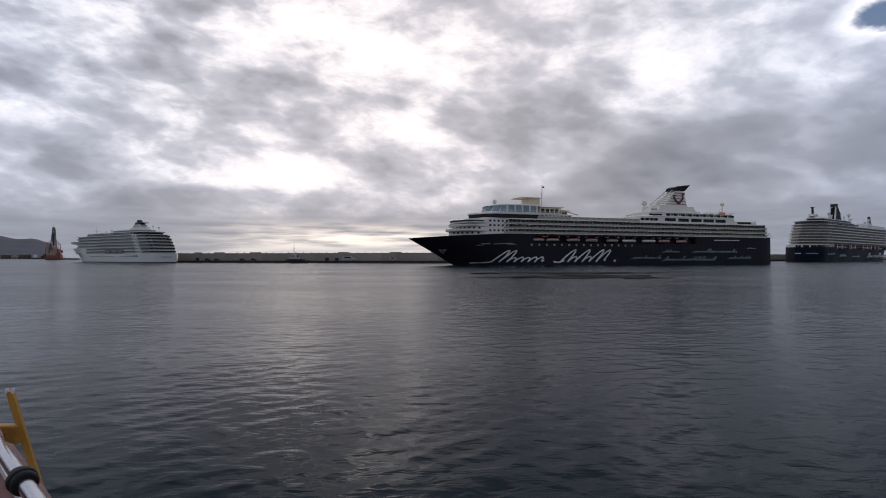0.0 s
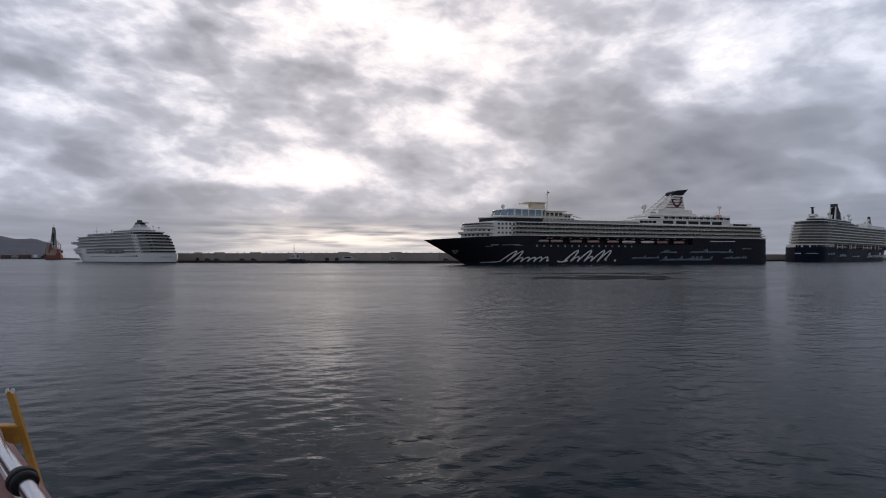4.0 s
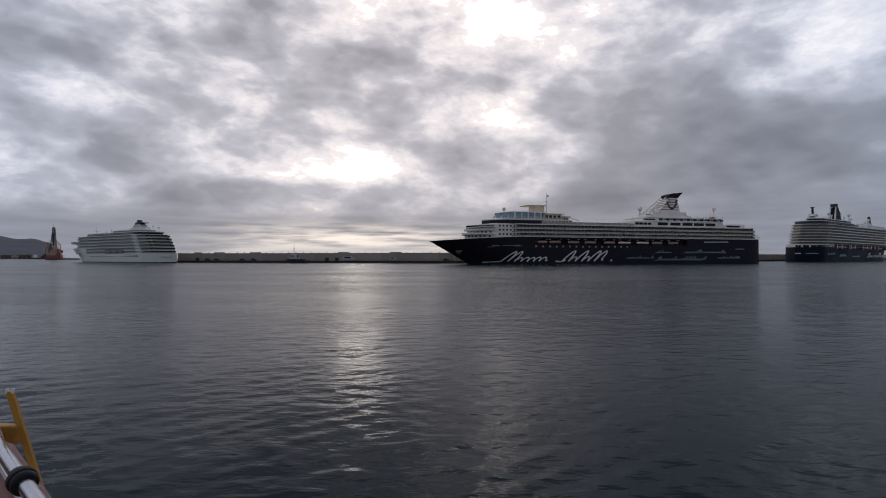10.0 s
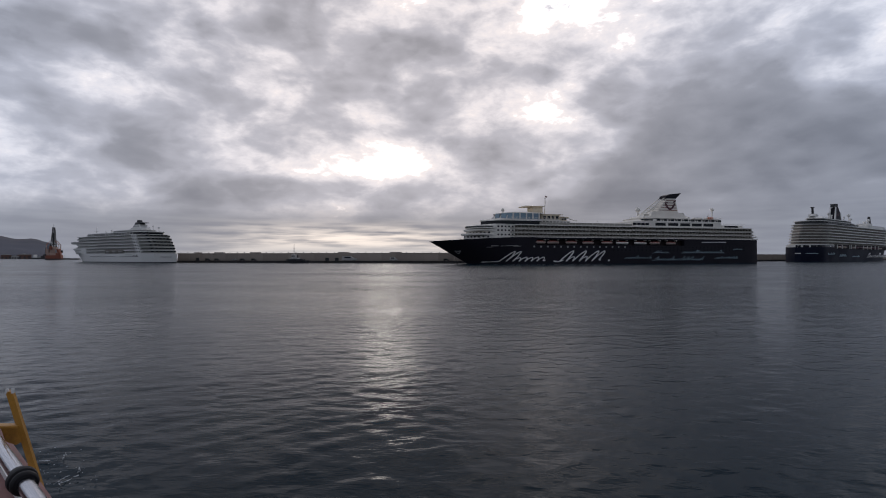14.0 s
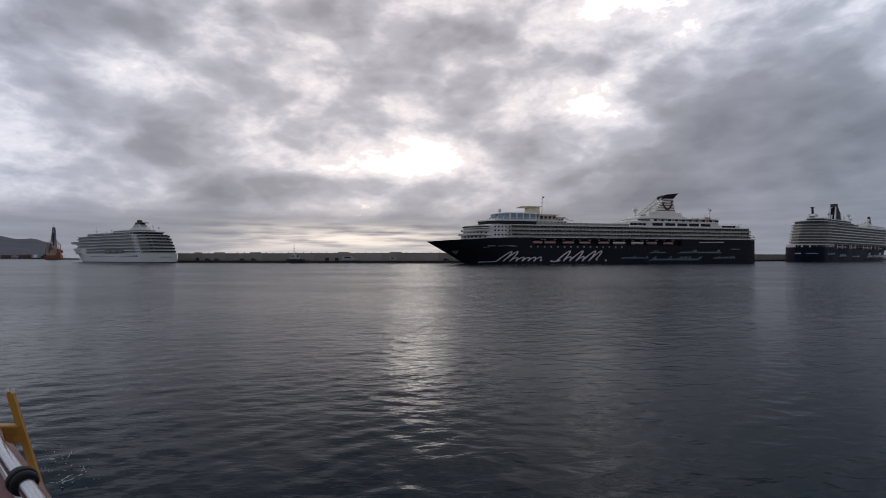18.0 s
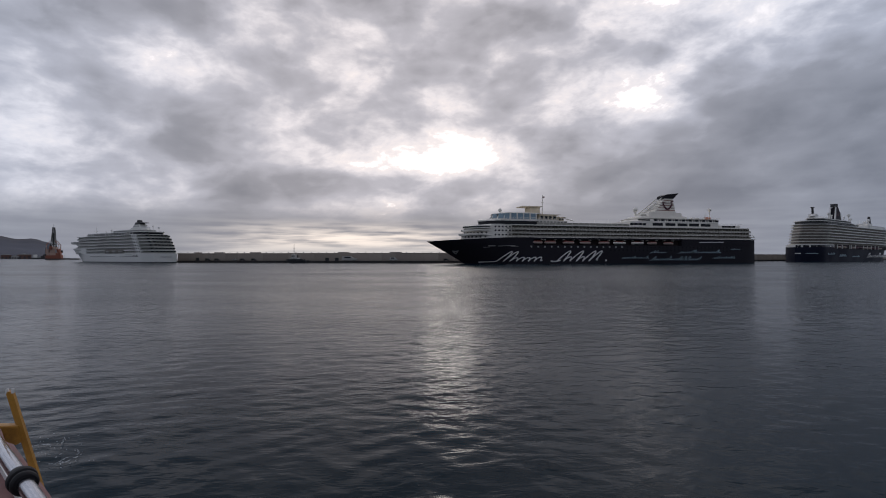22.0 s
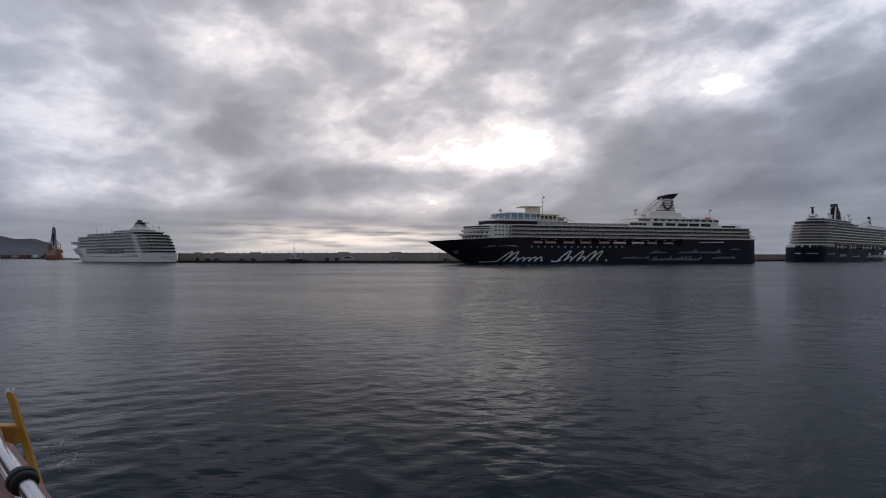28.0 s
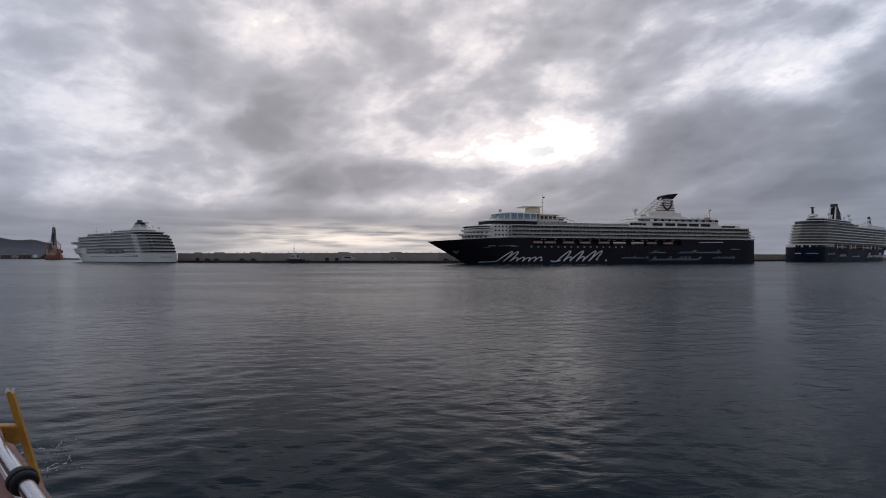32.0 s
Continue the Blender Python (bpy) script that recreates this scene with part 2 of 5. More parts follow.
STAINLESS = mat("brushed_stainless", (0.50, 0.50, 0.53), 0.22, 1.0, grain=10, stain=0.1)
RUBBER = mat("black_rubber", (0.008, 0.0075, 0.009), 0.6, grain=14, bump=0.0008, gloss=0.25)
MAROON = mat("dark_maroon_paint", (0.07, 0.014, 0.026), 0.45, grain=0.6)
OXIDE = mat("worn_red_oxide_wood", (0.22, 0.105, 0.095), 0.7, grain=26, stain=0.6, bump=0.002, dirt=(0.22, 0.19, 0.17))
DECK = mat("grey_deck_paint", (0.12, 0.12, 0.12), 0.8, grain=6, stain=0.25)
# matte near-black: the hull mirrored in smooth water is painted into the colour
WASH = mat("painted_dark_water", (0.004, 0.005, 0.007), 0.6, grain=0.5, gloss=0.03)
FOAM = mat("sea_foam", (0.46, 0.48, 0.49), 0.6, grain=8)


# ---------------------------------------------------------------- mesh helpers
def mesh_of(name, bm, material, sharp=True):
    bmesh.ops.recalc_face_normals(bm, faces=bm.faces[:])
    me = bpy.data.meshes.new(name)
    bm.to_mesh(me)
    bm.free()
    me.materials.append(material)
    me.polygons.foreach_set("use_smooth", [True] * len(me.polygons))
    me.set_sharp_from_angle(angle=radians(32))
    return me


def part(name, bm, material, parent, label="", m=None):
    me = bm if isinstance(bm, bpy.types.Mesh) else mesh_of(name, bm, material)
    ob = new(name, me)
    ob.parent = parent
    if m is not None:
        ob.matrix_basis = m
    if label:
        ob["label"] = label
    return ob


def thing(name, label, category, m=None, group="", kind=""):
    ob = tagged(new(name), label, category, group, kind)
    ob.empty_display_size = 0.5
    if m is not None:
        ob.matrix_basis = m
    return ob


def box(x0, x1, y0, y1, z0, z1, bm=None, bevel=0.0):
    bm = bm or bmesh.new()
    r = bmesh.ops.create_cube(bm, size=1.0)
    bmesh.ops.transform(bm, verts=r["verts"], matrix=Matrix.LocRotScale(
        ((x0 + x1) / 2, (y0 + y1) / 2, (z0 + z1) / 2), None, (abs(x1 - x0), abs(y1 - y0), abs(z1 - z0))))
    if bevel:
        es = {e for v in r["verts"] for e in v.link_edges}
        bmesh.ops.bevel(bm, geom=list(es), offset=bevel, segments=2, affect="EDGES", profile=0.6)
    return bm


def tube(a, b, r0, r1=None, n=8, bm=None):
    bm = bm or bmesh.new()
    a, b = Vector(a), Vector(b)
    d = b - a
    m = Matrix.Translation((a + b) / 2) @ d.to_track_quat("Z", "Y").to_matrix().to_4x4()
    bmesh.ops.create_cone(bm, cap_ends=True, segments=n, radius1=r0, radius2=r0 if r1 is None else r1, depth=d.length, matrix=m)
    return bm


def ball(c, r, bm=None, squash=1.0, u=12, v=8):
    bm = bm or bmesh.new()
    bmesh.ops.create_uvsphere(bm, u_segments=u, v_segments=v, radius=r, matrix=Matrix.Translation(c) @ Matrix.Diagonal((1, 1, squash, 1)))
    return bm


def rings(levels, bm=None):
    """Closed outlines of equal count, stacked: a solid with flat ends."""
    bm = bm or bmesh.new()
    rows = [[bm.verts.new(p) for p in ring] for ring in levels]
    for lo, hi in zip(rows, rows[1:]):
        for i in range(len(lo)):
            j = (i + 1) % len(lo)
            bm.faces.new((lo[i], lo[j], hi[j], hi[i]))
    bm.faces.new(rows[0][::-1])
    bm.faces.new(rows[-1])
    return bm


def plan(x_aft, x_mid, x_fore, half, z, p=2.2, x_aft_mid=None, pa=2.5, tuck=0.0, n=14):
    """A ship's outline at height z: straight sides, a curved fore end (power p) and a rounded or tucked aft end."""
    x_aft_mid = x_aft + 4 if x_aft_mid is None else x_aft_mid
    side = []
    for i in range(n):
        u = i / n
        u = u * u * (3 - 2 * u) if tuck == 0 else u
        side.append((x_aft + (x_aft_mid - x_aft) * i / n, half * (1 - tuck) + half * tuck * (1 - (1 - i / n) ** pa) if tuck else half * max(0.0, 1 - (1 - i / n) ** pa)))
    side.append((x_aft_mid, half))
    for i in range(n + 1):
        u = math.sin(i / n * math.pi / 2)
        side.append((x_mid + (x_fore - x_mid) * u, max(half * (1 - u ** p), 0.02)))
    return [(x, y, z) for x, y in side] + [(x, -y, z) for x, y in reversed(side)]


def prism(profile, y0, y1, bm=None):
    """A side-view outline (x, z), extruded across the ship."""
    return rings([[(x, y0, z) for x, z in profile], [(x, y1, z) for x, z in profile]], bm)


# ---------------------------------------------------------------- sea and sky
def build_water():
    angles = np.concatenate([np.linspace(-50, 50, 420), np.linspace(50, 310, 70)[1:-1]])
    radii = [0.6]
    while radii[-1] < 5200:
        radii.append(radii[-1] * 1.009)
    radii = np.array(radii)
    a, r = np.meshgrid(np.radians(angles), radii)
    x, y = r * np.sin(a), r * np.cos(a)
    z = np.zeros_like(x)
    rng = np.random.RandomState(7)
    cell = r * 0.009
    for i in range(46):
        wave = 0.6 * 1.07 ** i * rng.uniform(0.9, 1.1)
        th = radians(250 + rng.normal(0, 55))
        amp = 0.0085 * wave ** 0.85 * rng.uniform(0.5, 1.2) if wave < 1.4 else 0.0068 * rng.uniform(0.5, 1.1)
        k = 2 * math.pi / wave
        ph = k * (x * math.cos(th) + y * math.sin(th)) + rng.uniform(0, 6.28) + 0.7 * np.sin(k * 0.23 * (x * math.sin(th) - y * math.cos(th)) + rng.uniform(0, 6))
        fade = np.clip((wave / cell - 2.5) / 3.0, 0, 1)
        z += amp * fade * (1 - np.abs(np.sin(ph / 2)) - 0.36) * 1.2
    # flatter in the lee of the boat
    z *= 0.6 + 0.4 * np.clip((r - 8) / 50, 0, 1)
    n, m = x.shape[1], x.shape[0]
    co = np.stack([x, y, z], -1).reshape(-1, 3)
    i = np.arange(n)
    j = (i + 1) % n
    base = (np.arange(m - 1) * n)[:, None]
    faces = np.stack([base + i, base + j, base + n + j, base + n + i], -1).reshape(-1, 4)
    centre = len(co)
    co = np.vstack([co, [[0, 0, -0.05]]])
    me = bpy.data.meshes.new("water")
    tri = [(centre, int(q), int(p)) for p, q in zip(i, j)]
    co[:n, 2] = 0.0
    me.from_pydata(co.tolist(), [], [tuple(f[::-1]) for f in faces.tolist()] + tri)
    me.materials.append(WATER)
    me.polygons.foreach_set("use_smooth", [True] * len(me.polygons))
    return tagged(new("water", me), "dark grey rippled harbour water under an overcast sky", "sea", kind="structure")


def build_clouds():
    H, R = 900.0, 4150.0
    bm = bmesh.new()
    prev = None
    top = bm.verts.new((0, 0, H))
    for k in range(1, 41):
        rr = R * 1.03 * k / 40
        row = [bm.verts.new((rr * math.cos(q), rr * math.sin(q), H * (1 - (rr / R) ** 2))) for q in [i / 96 * math.tau for i in range(96)]]
        for i in range(96):
            j = (i + 1) % 96
            if prev:
                bm.faces.new((prev[i], row[i], row[j], prev[j]))
            else:
                bm.faces.new((top, row[i], row[j]))
        prev = row
    me = mesh_of("cloud_layer", bm, CLOUD)
    me.polygons.foreach_set("use_smooth", [True] * len(me.polygons))
    return tagged(new("cloud_layer", me), "broken grey overcast cloud layer with bright gaps", "clouds", kind="structure")


water = build_water()
clouds = build_clouds()


def row_of(name, mesh, parent, places, label=""):
    for p in places:
        part(name, mesh, None, parent, label, Matrix.Translation(p))


# ---------------------------------------------------------------- breakwater, quay and hills
WALL_LINE = [(-240.0, 471.0), (12.0, 420.0), (402.0, 648.0), (760.0, 860.0)]


def along(a, b):
    a, b = Vector((*a, 0)), Vector((*b, 0))
    d = b - a
    return pose(a.x, a.y, 0, 0, 0, math.degrees(math.atan2(d.y, d.x))), d.length


def build_breakwater():
    quay = thing("breakwater", "long grey concrete breakwater with a low dark quay at its foot", "breakwater", kind="structure")
    post = mesh_of("parapet_post", box(-0.25, 0.25, 5.2, 5.6, 8.2, 9.2), GREY)
    slab = mesh_of("wall_panel", box(0.06, 11.94, 4.9, 5.3, 1.9, 7.6, bevel=0.08), CONCRETE)
    fender = mesh_of("fender", tube((0, -0.35, 0.2), (0, -0.35, 1.7), 0.35, n=8), RUBBER)
    opening = mesh_of("doorway", box(-1.6, 1.6, 4.8, 4.96, 1.7, 4.2), STEEL_DARK)
    for k, (a, b) in enumerate(zip(WALL_LINE, WALL_LINE[1:])):
        m, length = along(a, b)
        part("quay_face", box(0, length, 0, 5, -3, 1.7, bevel=0.04), QUAY_DARK, quay, "wet dark quay edge", m)
        part("wall_core", box(0, length, 5.0, 12, -3, 8.0), CONCRETE, quay, "", m)
        part("parapet", box(-0.2, length, 4.7, 6.2, 7.6, 8.3, bevel=0.06), CONCRETE, quay, "", m)
        part("rock_foot", box(0, length, 12, 30, -3, 3.0), QUAY_DARK, quay, "", m)
        for i in range(int(length // 12)):
            part("wall_panel", slab, None, quay, "", m @ Matrix.Translation((12 * i, 0, 0)))
        for i in range(int(length // 7)):
            part("parapet_post", post, None, quay, "", m @ Matrix.Translation((7 * i + 3, 0, 0)))
        for i in range(int(length // 9)):
            part("fender", fender, None, quay, "", m @ Matrix.Translation((9 * i + 2, 0, 0)))
        if k == 0:
            for x in (20, 143.7, 152.5):
                part("doorway", opening, None, quay, "dark doorway", m @ Matrix.Translation((x, 0, 0)))
            for x, w in ((16, 5), (36, 9), (71, 9), (153, 9), (199, 9)):
                part("roof_hut", box(x, x + w, 5.6, 9, 8.0, 9.1, bevel=0.1), CONCRETE, quay, "", m)
    return quay


def build_hills():
    bm = bmesh.new()
    n, m = 60, 16
    rows = []
    for i in range(n + 1):
        u = i / n
        az = radians(-62 + 26.2 * u)
        crest = 100 - 34 * max(0, (u - 0.80) / 0.20) ** 1.2 + 7 * noise.noise((u * 9, 3, 0)) + 3 * noise.noise((u * 30, 1, 0))
        if u > 0.97:
            crest *= 0.3
        row = []
        for j in range(m + 1):
            v = j / m
            dist = 2350 + 900 * v
            h = crest * (v ** 0.7) * (1 + 0.15 * noise.noise((u * 20, v * 6, 2)))
            row.append(bm.verts.new((dist * math.sin(az), dist * math.cos(az), -2 + h * dist / 2900)))
        rows.append(row)
    for a, b in zip(rows, rows[1:]):
        for j in range(m):
            bm.faces.new((a[j], b[j], b[j + 1], a[j + 1]))
    tagged(new("hillside", mesh_of("hillside", bm, HILL)), "dim coastal hill far behind the harbour, blue-grey haze in its colour", "hill", kind="structure")


build_breakwater()
build_hills()


# ---------------------------------------------------------------- the departing dark cruise ship
def hull_rings(zs, x_aft, x_mid, stem, half, p_of, tuck=0.12, aft_len=14, half_of=None):
    return rings([plan(x_aft, x_mid, stem(z), half if half_of is None else half_of(z), z, p_of(z), x_aft + aft_len, 2.5, tuck) for z in zs])


def script_bars(strokes, y, thick):
    """Slanting paint strokes (x0, z0, x1, z1, width) lying on the ship's side at y, a number or a function of x and z."""
    bm = bmesh.new()
    side = y if callable(y) else (lambda x, z: y)
    for x0, z0, x1, z1, w in strokes:
        d = Vector((x1 - x0, 0, z1 - z0))
        nrm = Vector((-d.z, 0, d.x)).normalized() * w / 2
        quad = [Vector((x0, 0, z0)) + nrm, Vector((x0, 0, z0)) - nrm, Vector((x1, 0, z1)) - nrm, Vector((x1, 0, z1)) + nrm]
        ys = [side(q.x, q.z) for q in quad]
        rings([[(q.x, a - math.copysign(0.05, a), q.z) for q, a in zip(quad, ys)], [(q.x, a + math.copysign(thick, a), q.z) for q, a in zip(quad, ys)]], bm)
    return bm


def squiggle(x0, x1, z, h, w, seed, tall=()):
    """A looping brush line from x0 (fore) to x1 (aft), with no letters in it; loops named in tall reach the full height."""
    rnd = random.Random(seed)
    low = h * 0.42
    pitch = low * 1.45
    loops = max(2, int((x0 - x1) / pitch))
    pts = [(x0 + low * 1.3, z - 0.05 * h)]
    for i in range(loops):
        top = h if i in tall or (not tall and rnd.random() < 0.18) else low * rnd.uniform(0.8, 1.15)
        c = x0 - (x0 - x1) * (i + 0.5) / loops
        for k in range(8):
            q = k / 8 * math.tau
            zz = top * (1 - math.cos(q)) / 2
            pts.append((c + pitch * (0.5 - k / 8) - 1.15 * zz + 0.28 * low * math.sin(q), z + zz))
    pts.append((x1 - low * 0.8, z + low * 0.25))
    return [(a[0], a[1], b[0], b[1], w * (0.75 + 0.35 * abs(math.sin(i * 0.8)))) for i, (a, b) in enumerate(zip(pts, pts[1:]))]


def arch(x0, x1, z, h, w, n=8):
    pts = [(x0 + (x1 - x0) * i / n, z - h * math.sin(math.pi * i / n)) for i in range(n + 1)]
    return [(a[0], a[1], b[0], b[1], w) for a, b in zip(pts, pts[1:])]


def lifeboat_mesh(name, length, material):
    lv = []
    for z, k, l in ((-1.0, 0.25, 0.75), (-0.6, 0.8, 0.93), (0.0, 1.0, 1.0), (0.5, 0.97, 0.98), (0.8, 0.7, 0.85), (0.95, 0.3, 0.6)):
        lv.append(plan(-length / 2 * l, length * 0.2 * l, length / 2 * l, 1.6 * k, z, 2.0, -length * 0.2 * l, 2.0, n=6))
    return mesh_of(name, rings(lv), material)


def balcony_side(ship, x0, x1, decks, side_y, pitch, depth=1.6, sgn=1, divider_step=1, panel=BALUSTER):
    """Recessed balconies along one side: a cabin front with recess shade in its colour, a floor slab, a balustrade and
    dividers on each deck.
    """
    for z0, z1 in decks:
        ya, yb = sorted((sgn * (side_y - depth), sgn * (side_y - depth - 0.3)))
        part("cabin_front", box(x0, x1, ya, yb, z0, z1), CABIN, ship, "balcony doors coloured as if in shade")
        ya, yb = sorted((sgn * (side_y - depth - 0.4), sgn * (side_y + 0.05)))
        part("balcony_floor", box(x0, x1, ya, yb, z0 - 0.10, z0 + 0.16), WHITE, ship)
        ya, yb = sorted((sgn * (side_y - 0.06), sgn * (side_y + 0.0)))
        part("balustrade", box(x0, x1, ya, yb, z0 + 0.18, z0 + 1.2), panel, ship, "pale glass balcony rail")
        ya, yb = sorted((sgn * (side_y - depth), sgn * (side_y - 0.3)))
        div = mesh_of("balcony_divider", box(-0.07, 0.07, ya, yb, z0 + 0.18, z1 - 0.14), BALUSTER)
        n = int(abs(x1 - x0) / pitch)
        row_of("balcony_divider", div, ship, [(min(x0, x1) + pitch * (i + 0.5), 0, 0) for i in range(n)])


def build_dark_ship():
    ship = thing("cruise_ship", "dark navy cruise ship with cream upper decks and raked funnel", "ship")
    stem = lambda z: 105 + 27.6 * max(0.0, min(1.06, z / 15.6)) ** 1.05 if z > 0 else 105 + z * 0.5
    power = lambda z: 2.0 + 1.6 * (max(0, z) / 16) ** 1.5
    hull_y = lambda x, z: 16.0 if x < 60 else max(16 * (1 - ((x - 60) / (stem(z) - 60)) ** power(z)), 0.1)
    part("hull", hull_rings((-4, -1, 0.3, 3, 6, 9, 11.5, 13.3), -130.5, 60, stem, 16, power), NAVY, ship, "dark navy hull")
    # fore body up to a sheer that rises from the bow to the superstructure
    lv = []
    for k in range(6):
        f = k / 5
        ring = plan(60, 62, 134.0, 16, 0, 2.6, 61, 2.5, 0.01)
        out = []
        for x, y, _ in ring:
            top = 15.4 + (18.4 - 15.4) * max(0, min(1, (133 - x) / 57.0)) ** 0.9
            z = 13.3 + (top - 13.3) * f
            u = (x - 62) / (134.0 - 62)
            px = x if x < 62 else 62 + (stem(z) - 62) * u
            hb = (1 - max(0, (px - 60) / (stem(z) - 60)) ** power(z)) * 16 if px > 60 else 16
            out.append((px, math.copysign(max(min(hb, 16), 0.02), y), z))
        lv.append(out)
    part("forecastle", rings(lv), NAVY, ship, "dark navy flared bow")
    part("quarter", rings([plan(-130.5, -70, -60, 15.98, z, 40, -116.5, 2.5, 0.12) for z in (13.302, 18.3)]), NAVY, ship, "dark navy hull aft")
    for s in (1, -1):
        part("boat_deck_wall", box(-60, 62, min(s * 12.6, s * 13), max(s * 12.6, s * 13), 13.3, 17.4), NAVY_DARK, ship, "dark recess behind the boats")
        part("upper_strake", box(-60, 62, min(s * 12.6, s * 15.95), max(s * 12.6, s * 15.95), 17.3, 18.35), NAVY, ship)
    part("bow_rail", tube((124, 3.2, 16.6), (112, 8.2, 17.4), 0.06), WHITE, ship)
    for bar in ((96, 11.4, 72, 12.2, 0.3), (93, 12.3, 88, 12.4, 0.6), (86, 12.2, 74, 12.7, 0.4)):
        part("name_bar", script_bars([bar], hull_y, 0.4), GREY, ship, "pale painted stroke")
    # boats in the recess
    boat = lifeboat_mesh("lifeboat", 9.2, PALE_BOAT)
    tender = lifeboat_mesh("tender", 10.8, WHITE)
    top = mesh_of("canopy", rings([plan(-4.3, 2, 4.4, 1.5, 0.4, 2, -2, 2, n=6), plan(-4.0, 2, 4.0, 1.3, 0.95, 2, -2, 2, n=6), plan(-3.2, 1.5, 3.2, 0.6, 1.25, 2, -1.5, 2, n=6)]), RED)
    davit = mesh_of("davit", box(-0.2, 0.2, -1.5, 1.5, 1.6, 2.1), WHITE)
    for x, kind in ((57.4, 0), (47.1, 0), (33, 0), (19.8, 0), (4.6, 0), (-8, 1), (-23.3, 1), (-35.6, 0), (-49.8, 0)):
        b = part("tender" if kind else "lifeboat", tender if kind else boat, None, ship, "white tender boat" if kind else "pale lifeboat with a dark red canopy", Matrix.Translation((x, 14.9, 14.9)))
        part("canopy", top, None, b)
        for dx in (-4, 4):
            part("davit", davit, None, ship, "", Matrix.Translation((x + dx, 14.4, 15)))
    # small square hull windows
    port = mesh_of("porthole", box(-0.55, 0.55, 15.9, 16.06, -0.55, 0.55), GLASS)
    lit = mesh_of("hull_window", box(-0.6, 0.6, 15.9, 16.07, -0.6, 0.6), GREY)
    row_of("porthole", port, ship, [(x, 0, 12.0) for x in np.arange(44, -118, -3.4)])
    row_of("porthole", port, ship, [(x, 0, 9.8) for x in np.arange(44, -118, -3.4) if not 0 < x < 70])
    row_of("hull_window", lit, ship, [(x, 0, 12.0) for x in np.arange(62, -12, -5.1)], "pale hull window")
    # painted strokes on the side
    for bars, label in ((squiggle(86, 56, 1.9, 6.8, 0.68, 3, (0, 1)) + [(97, 1.3, 88, 1.7, 0.6)], "large white brushed strokes"),
                        (squiggle(43, 13, 1.9, 7.4, 0.74, 5, (0, 2, 4, 5)) + [(47.5, 2.1, 44, 1.6, 0.8), (44, 1.6, 40, 2.6, 0.8)], "large white brushed strokes"),
                        ([(4.4, 2.0, 3.4, 2.9, 1.0)], "small white dab of paint")):
        part("side_strokes", script_bars(bars, hull_y, 0.25), SCRIPT, ship, label)
    for k, (xa, xb, z, h) in enumerate(((-9.5, -31, 3.6, 2.2), (-34, -76, 2.3, 3.0), (-33.5, -46.5, 7.7, 2.0), (-59, -96, 7.7, 2.6), (-89, -109, 3.6, 2.0), (-106, -114, 10.6, 1.0))):
        part("side_strokes", script_bars(squiggle(xa, xb, z, h, 0.2 if h < 2.5 else 0.28, 20 + k), 16.0, 0.1), SCRIPT_BLUE, ship, "pale blue brushed strokes")
    part("side_strokes", script_bars([(-76.5, 16.0, -99, 16.2, 0.55)], 15.98, 0.1), SCRIPT, ship, "pale painted bar")
    part("bow_emblem", script_bars([(2.0, 1.3, 0, -1.4, 0.7), (0, -1.4, -2.0, 1.5, 0.7), (2.0, 1.2, 0.1, 0.9, 0.8), (0.1, 0.9, -1.9, 1.3, 0.8)], 0.1, 0.15), GREY, ship, "faint grey bow emblem",
         pose(112.8, hull_y(112.8, 8.0) + 0.35, 8.0, -40, 0, -27))
    # forward house with cabin windows
    lv = [plan(76, 88, f, 15.2, z, 2.4, 77, 2, 0.01) for z, f in ((15.6, 107.5), (19.6, 107.4), (19.65, 106.2), (22.2, 105.4), (24.6, 103.4), (25.2, 103.0), (26.2, 100.5), (27.3, 95.6))]
    part("forward_house", rings(lv), WHITE, ship, "cream white forward house")
    for z, f in ((19.5, 109.4), (22.3, 107.6)):
        part("front_ledge", rings([plan(90, 93, f, 15.35, zz, 2.5, 90.5, 2, 0.02) for zz in (z, z + 0.4)]), WHITE, ship)
        part("front_bulwark", rings([plan(92, 94, f + 0.1, 15.45, zz, 2.5, 92.5, 2, 0.02) for zz in (z + 0.4, z + 1.3)]), WHITE, ship)
    part("bridge_wing", rings([plan(91.0, 95.5, f, 15.9, z, 3, 91.5, 2, 0.02) for z, f in ((24.2, 105.6), (26.0, 106.2), (26.4, 105.2))]), WHITE, ship, "white overhanging bridge")
    part("bridge_windows", rings([plan(92.0, 95.6, f, 16.0, z, 3, 92.5, 2, 0.02) for z, f in ((25.0, 106.0), (25.6, 106.3))]), GLASS, ship, "dark bridge windows")
    win = mesh_of("cabin_window", box(-0.6, 0.6, 15.1, 15.27, -0.55, 0.55), GLASS)
    row_of("cabin_window", win, ship, [(x, 0, z) for z in (20.0, 22.9, 25.5) for x in (77.6, 80.2, 82.8, 85.4, 88.0)])
    fwin = mesh_of("cabin_window", box(-0.6, 0.6, -0.1, 0.1, -0.55, 0.55), GLASS)
    for z, f in ((18.6, 107.4), (21.4, 105.5)):
        for u in (0.35, 0.5, 0.62, 0.73, 0.82, 0.9):
            x, y = 88 + (f - 88) * u, 15.2 * (1 - u ** 2.4)
            part("cabin_window", fwin, None, ship, "", pose(x, y, z, 0, 0, math.degrees(math.atan2(-15.2 * 2.4 * u ** 1.4, f - 88))))
    # main block with balconies
    part("main_block", box(-124, 79, -13.6, 13.6, 18.3, 27.0), WHITE, ship, "cream white main decks")
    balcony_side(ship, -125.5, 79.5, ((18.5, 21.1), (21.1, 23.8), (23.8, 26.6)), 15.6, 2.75)
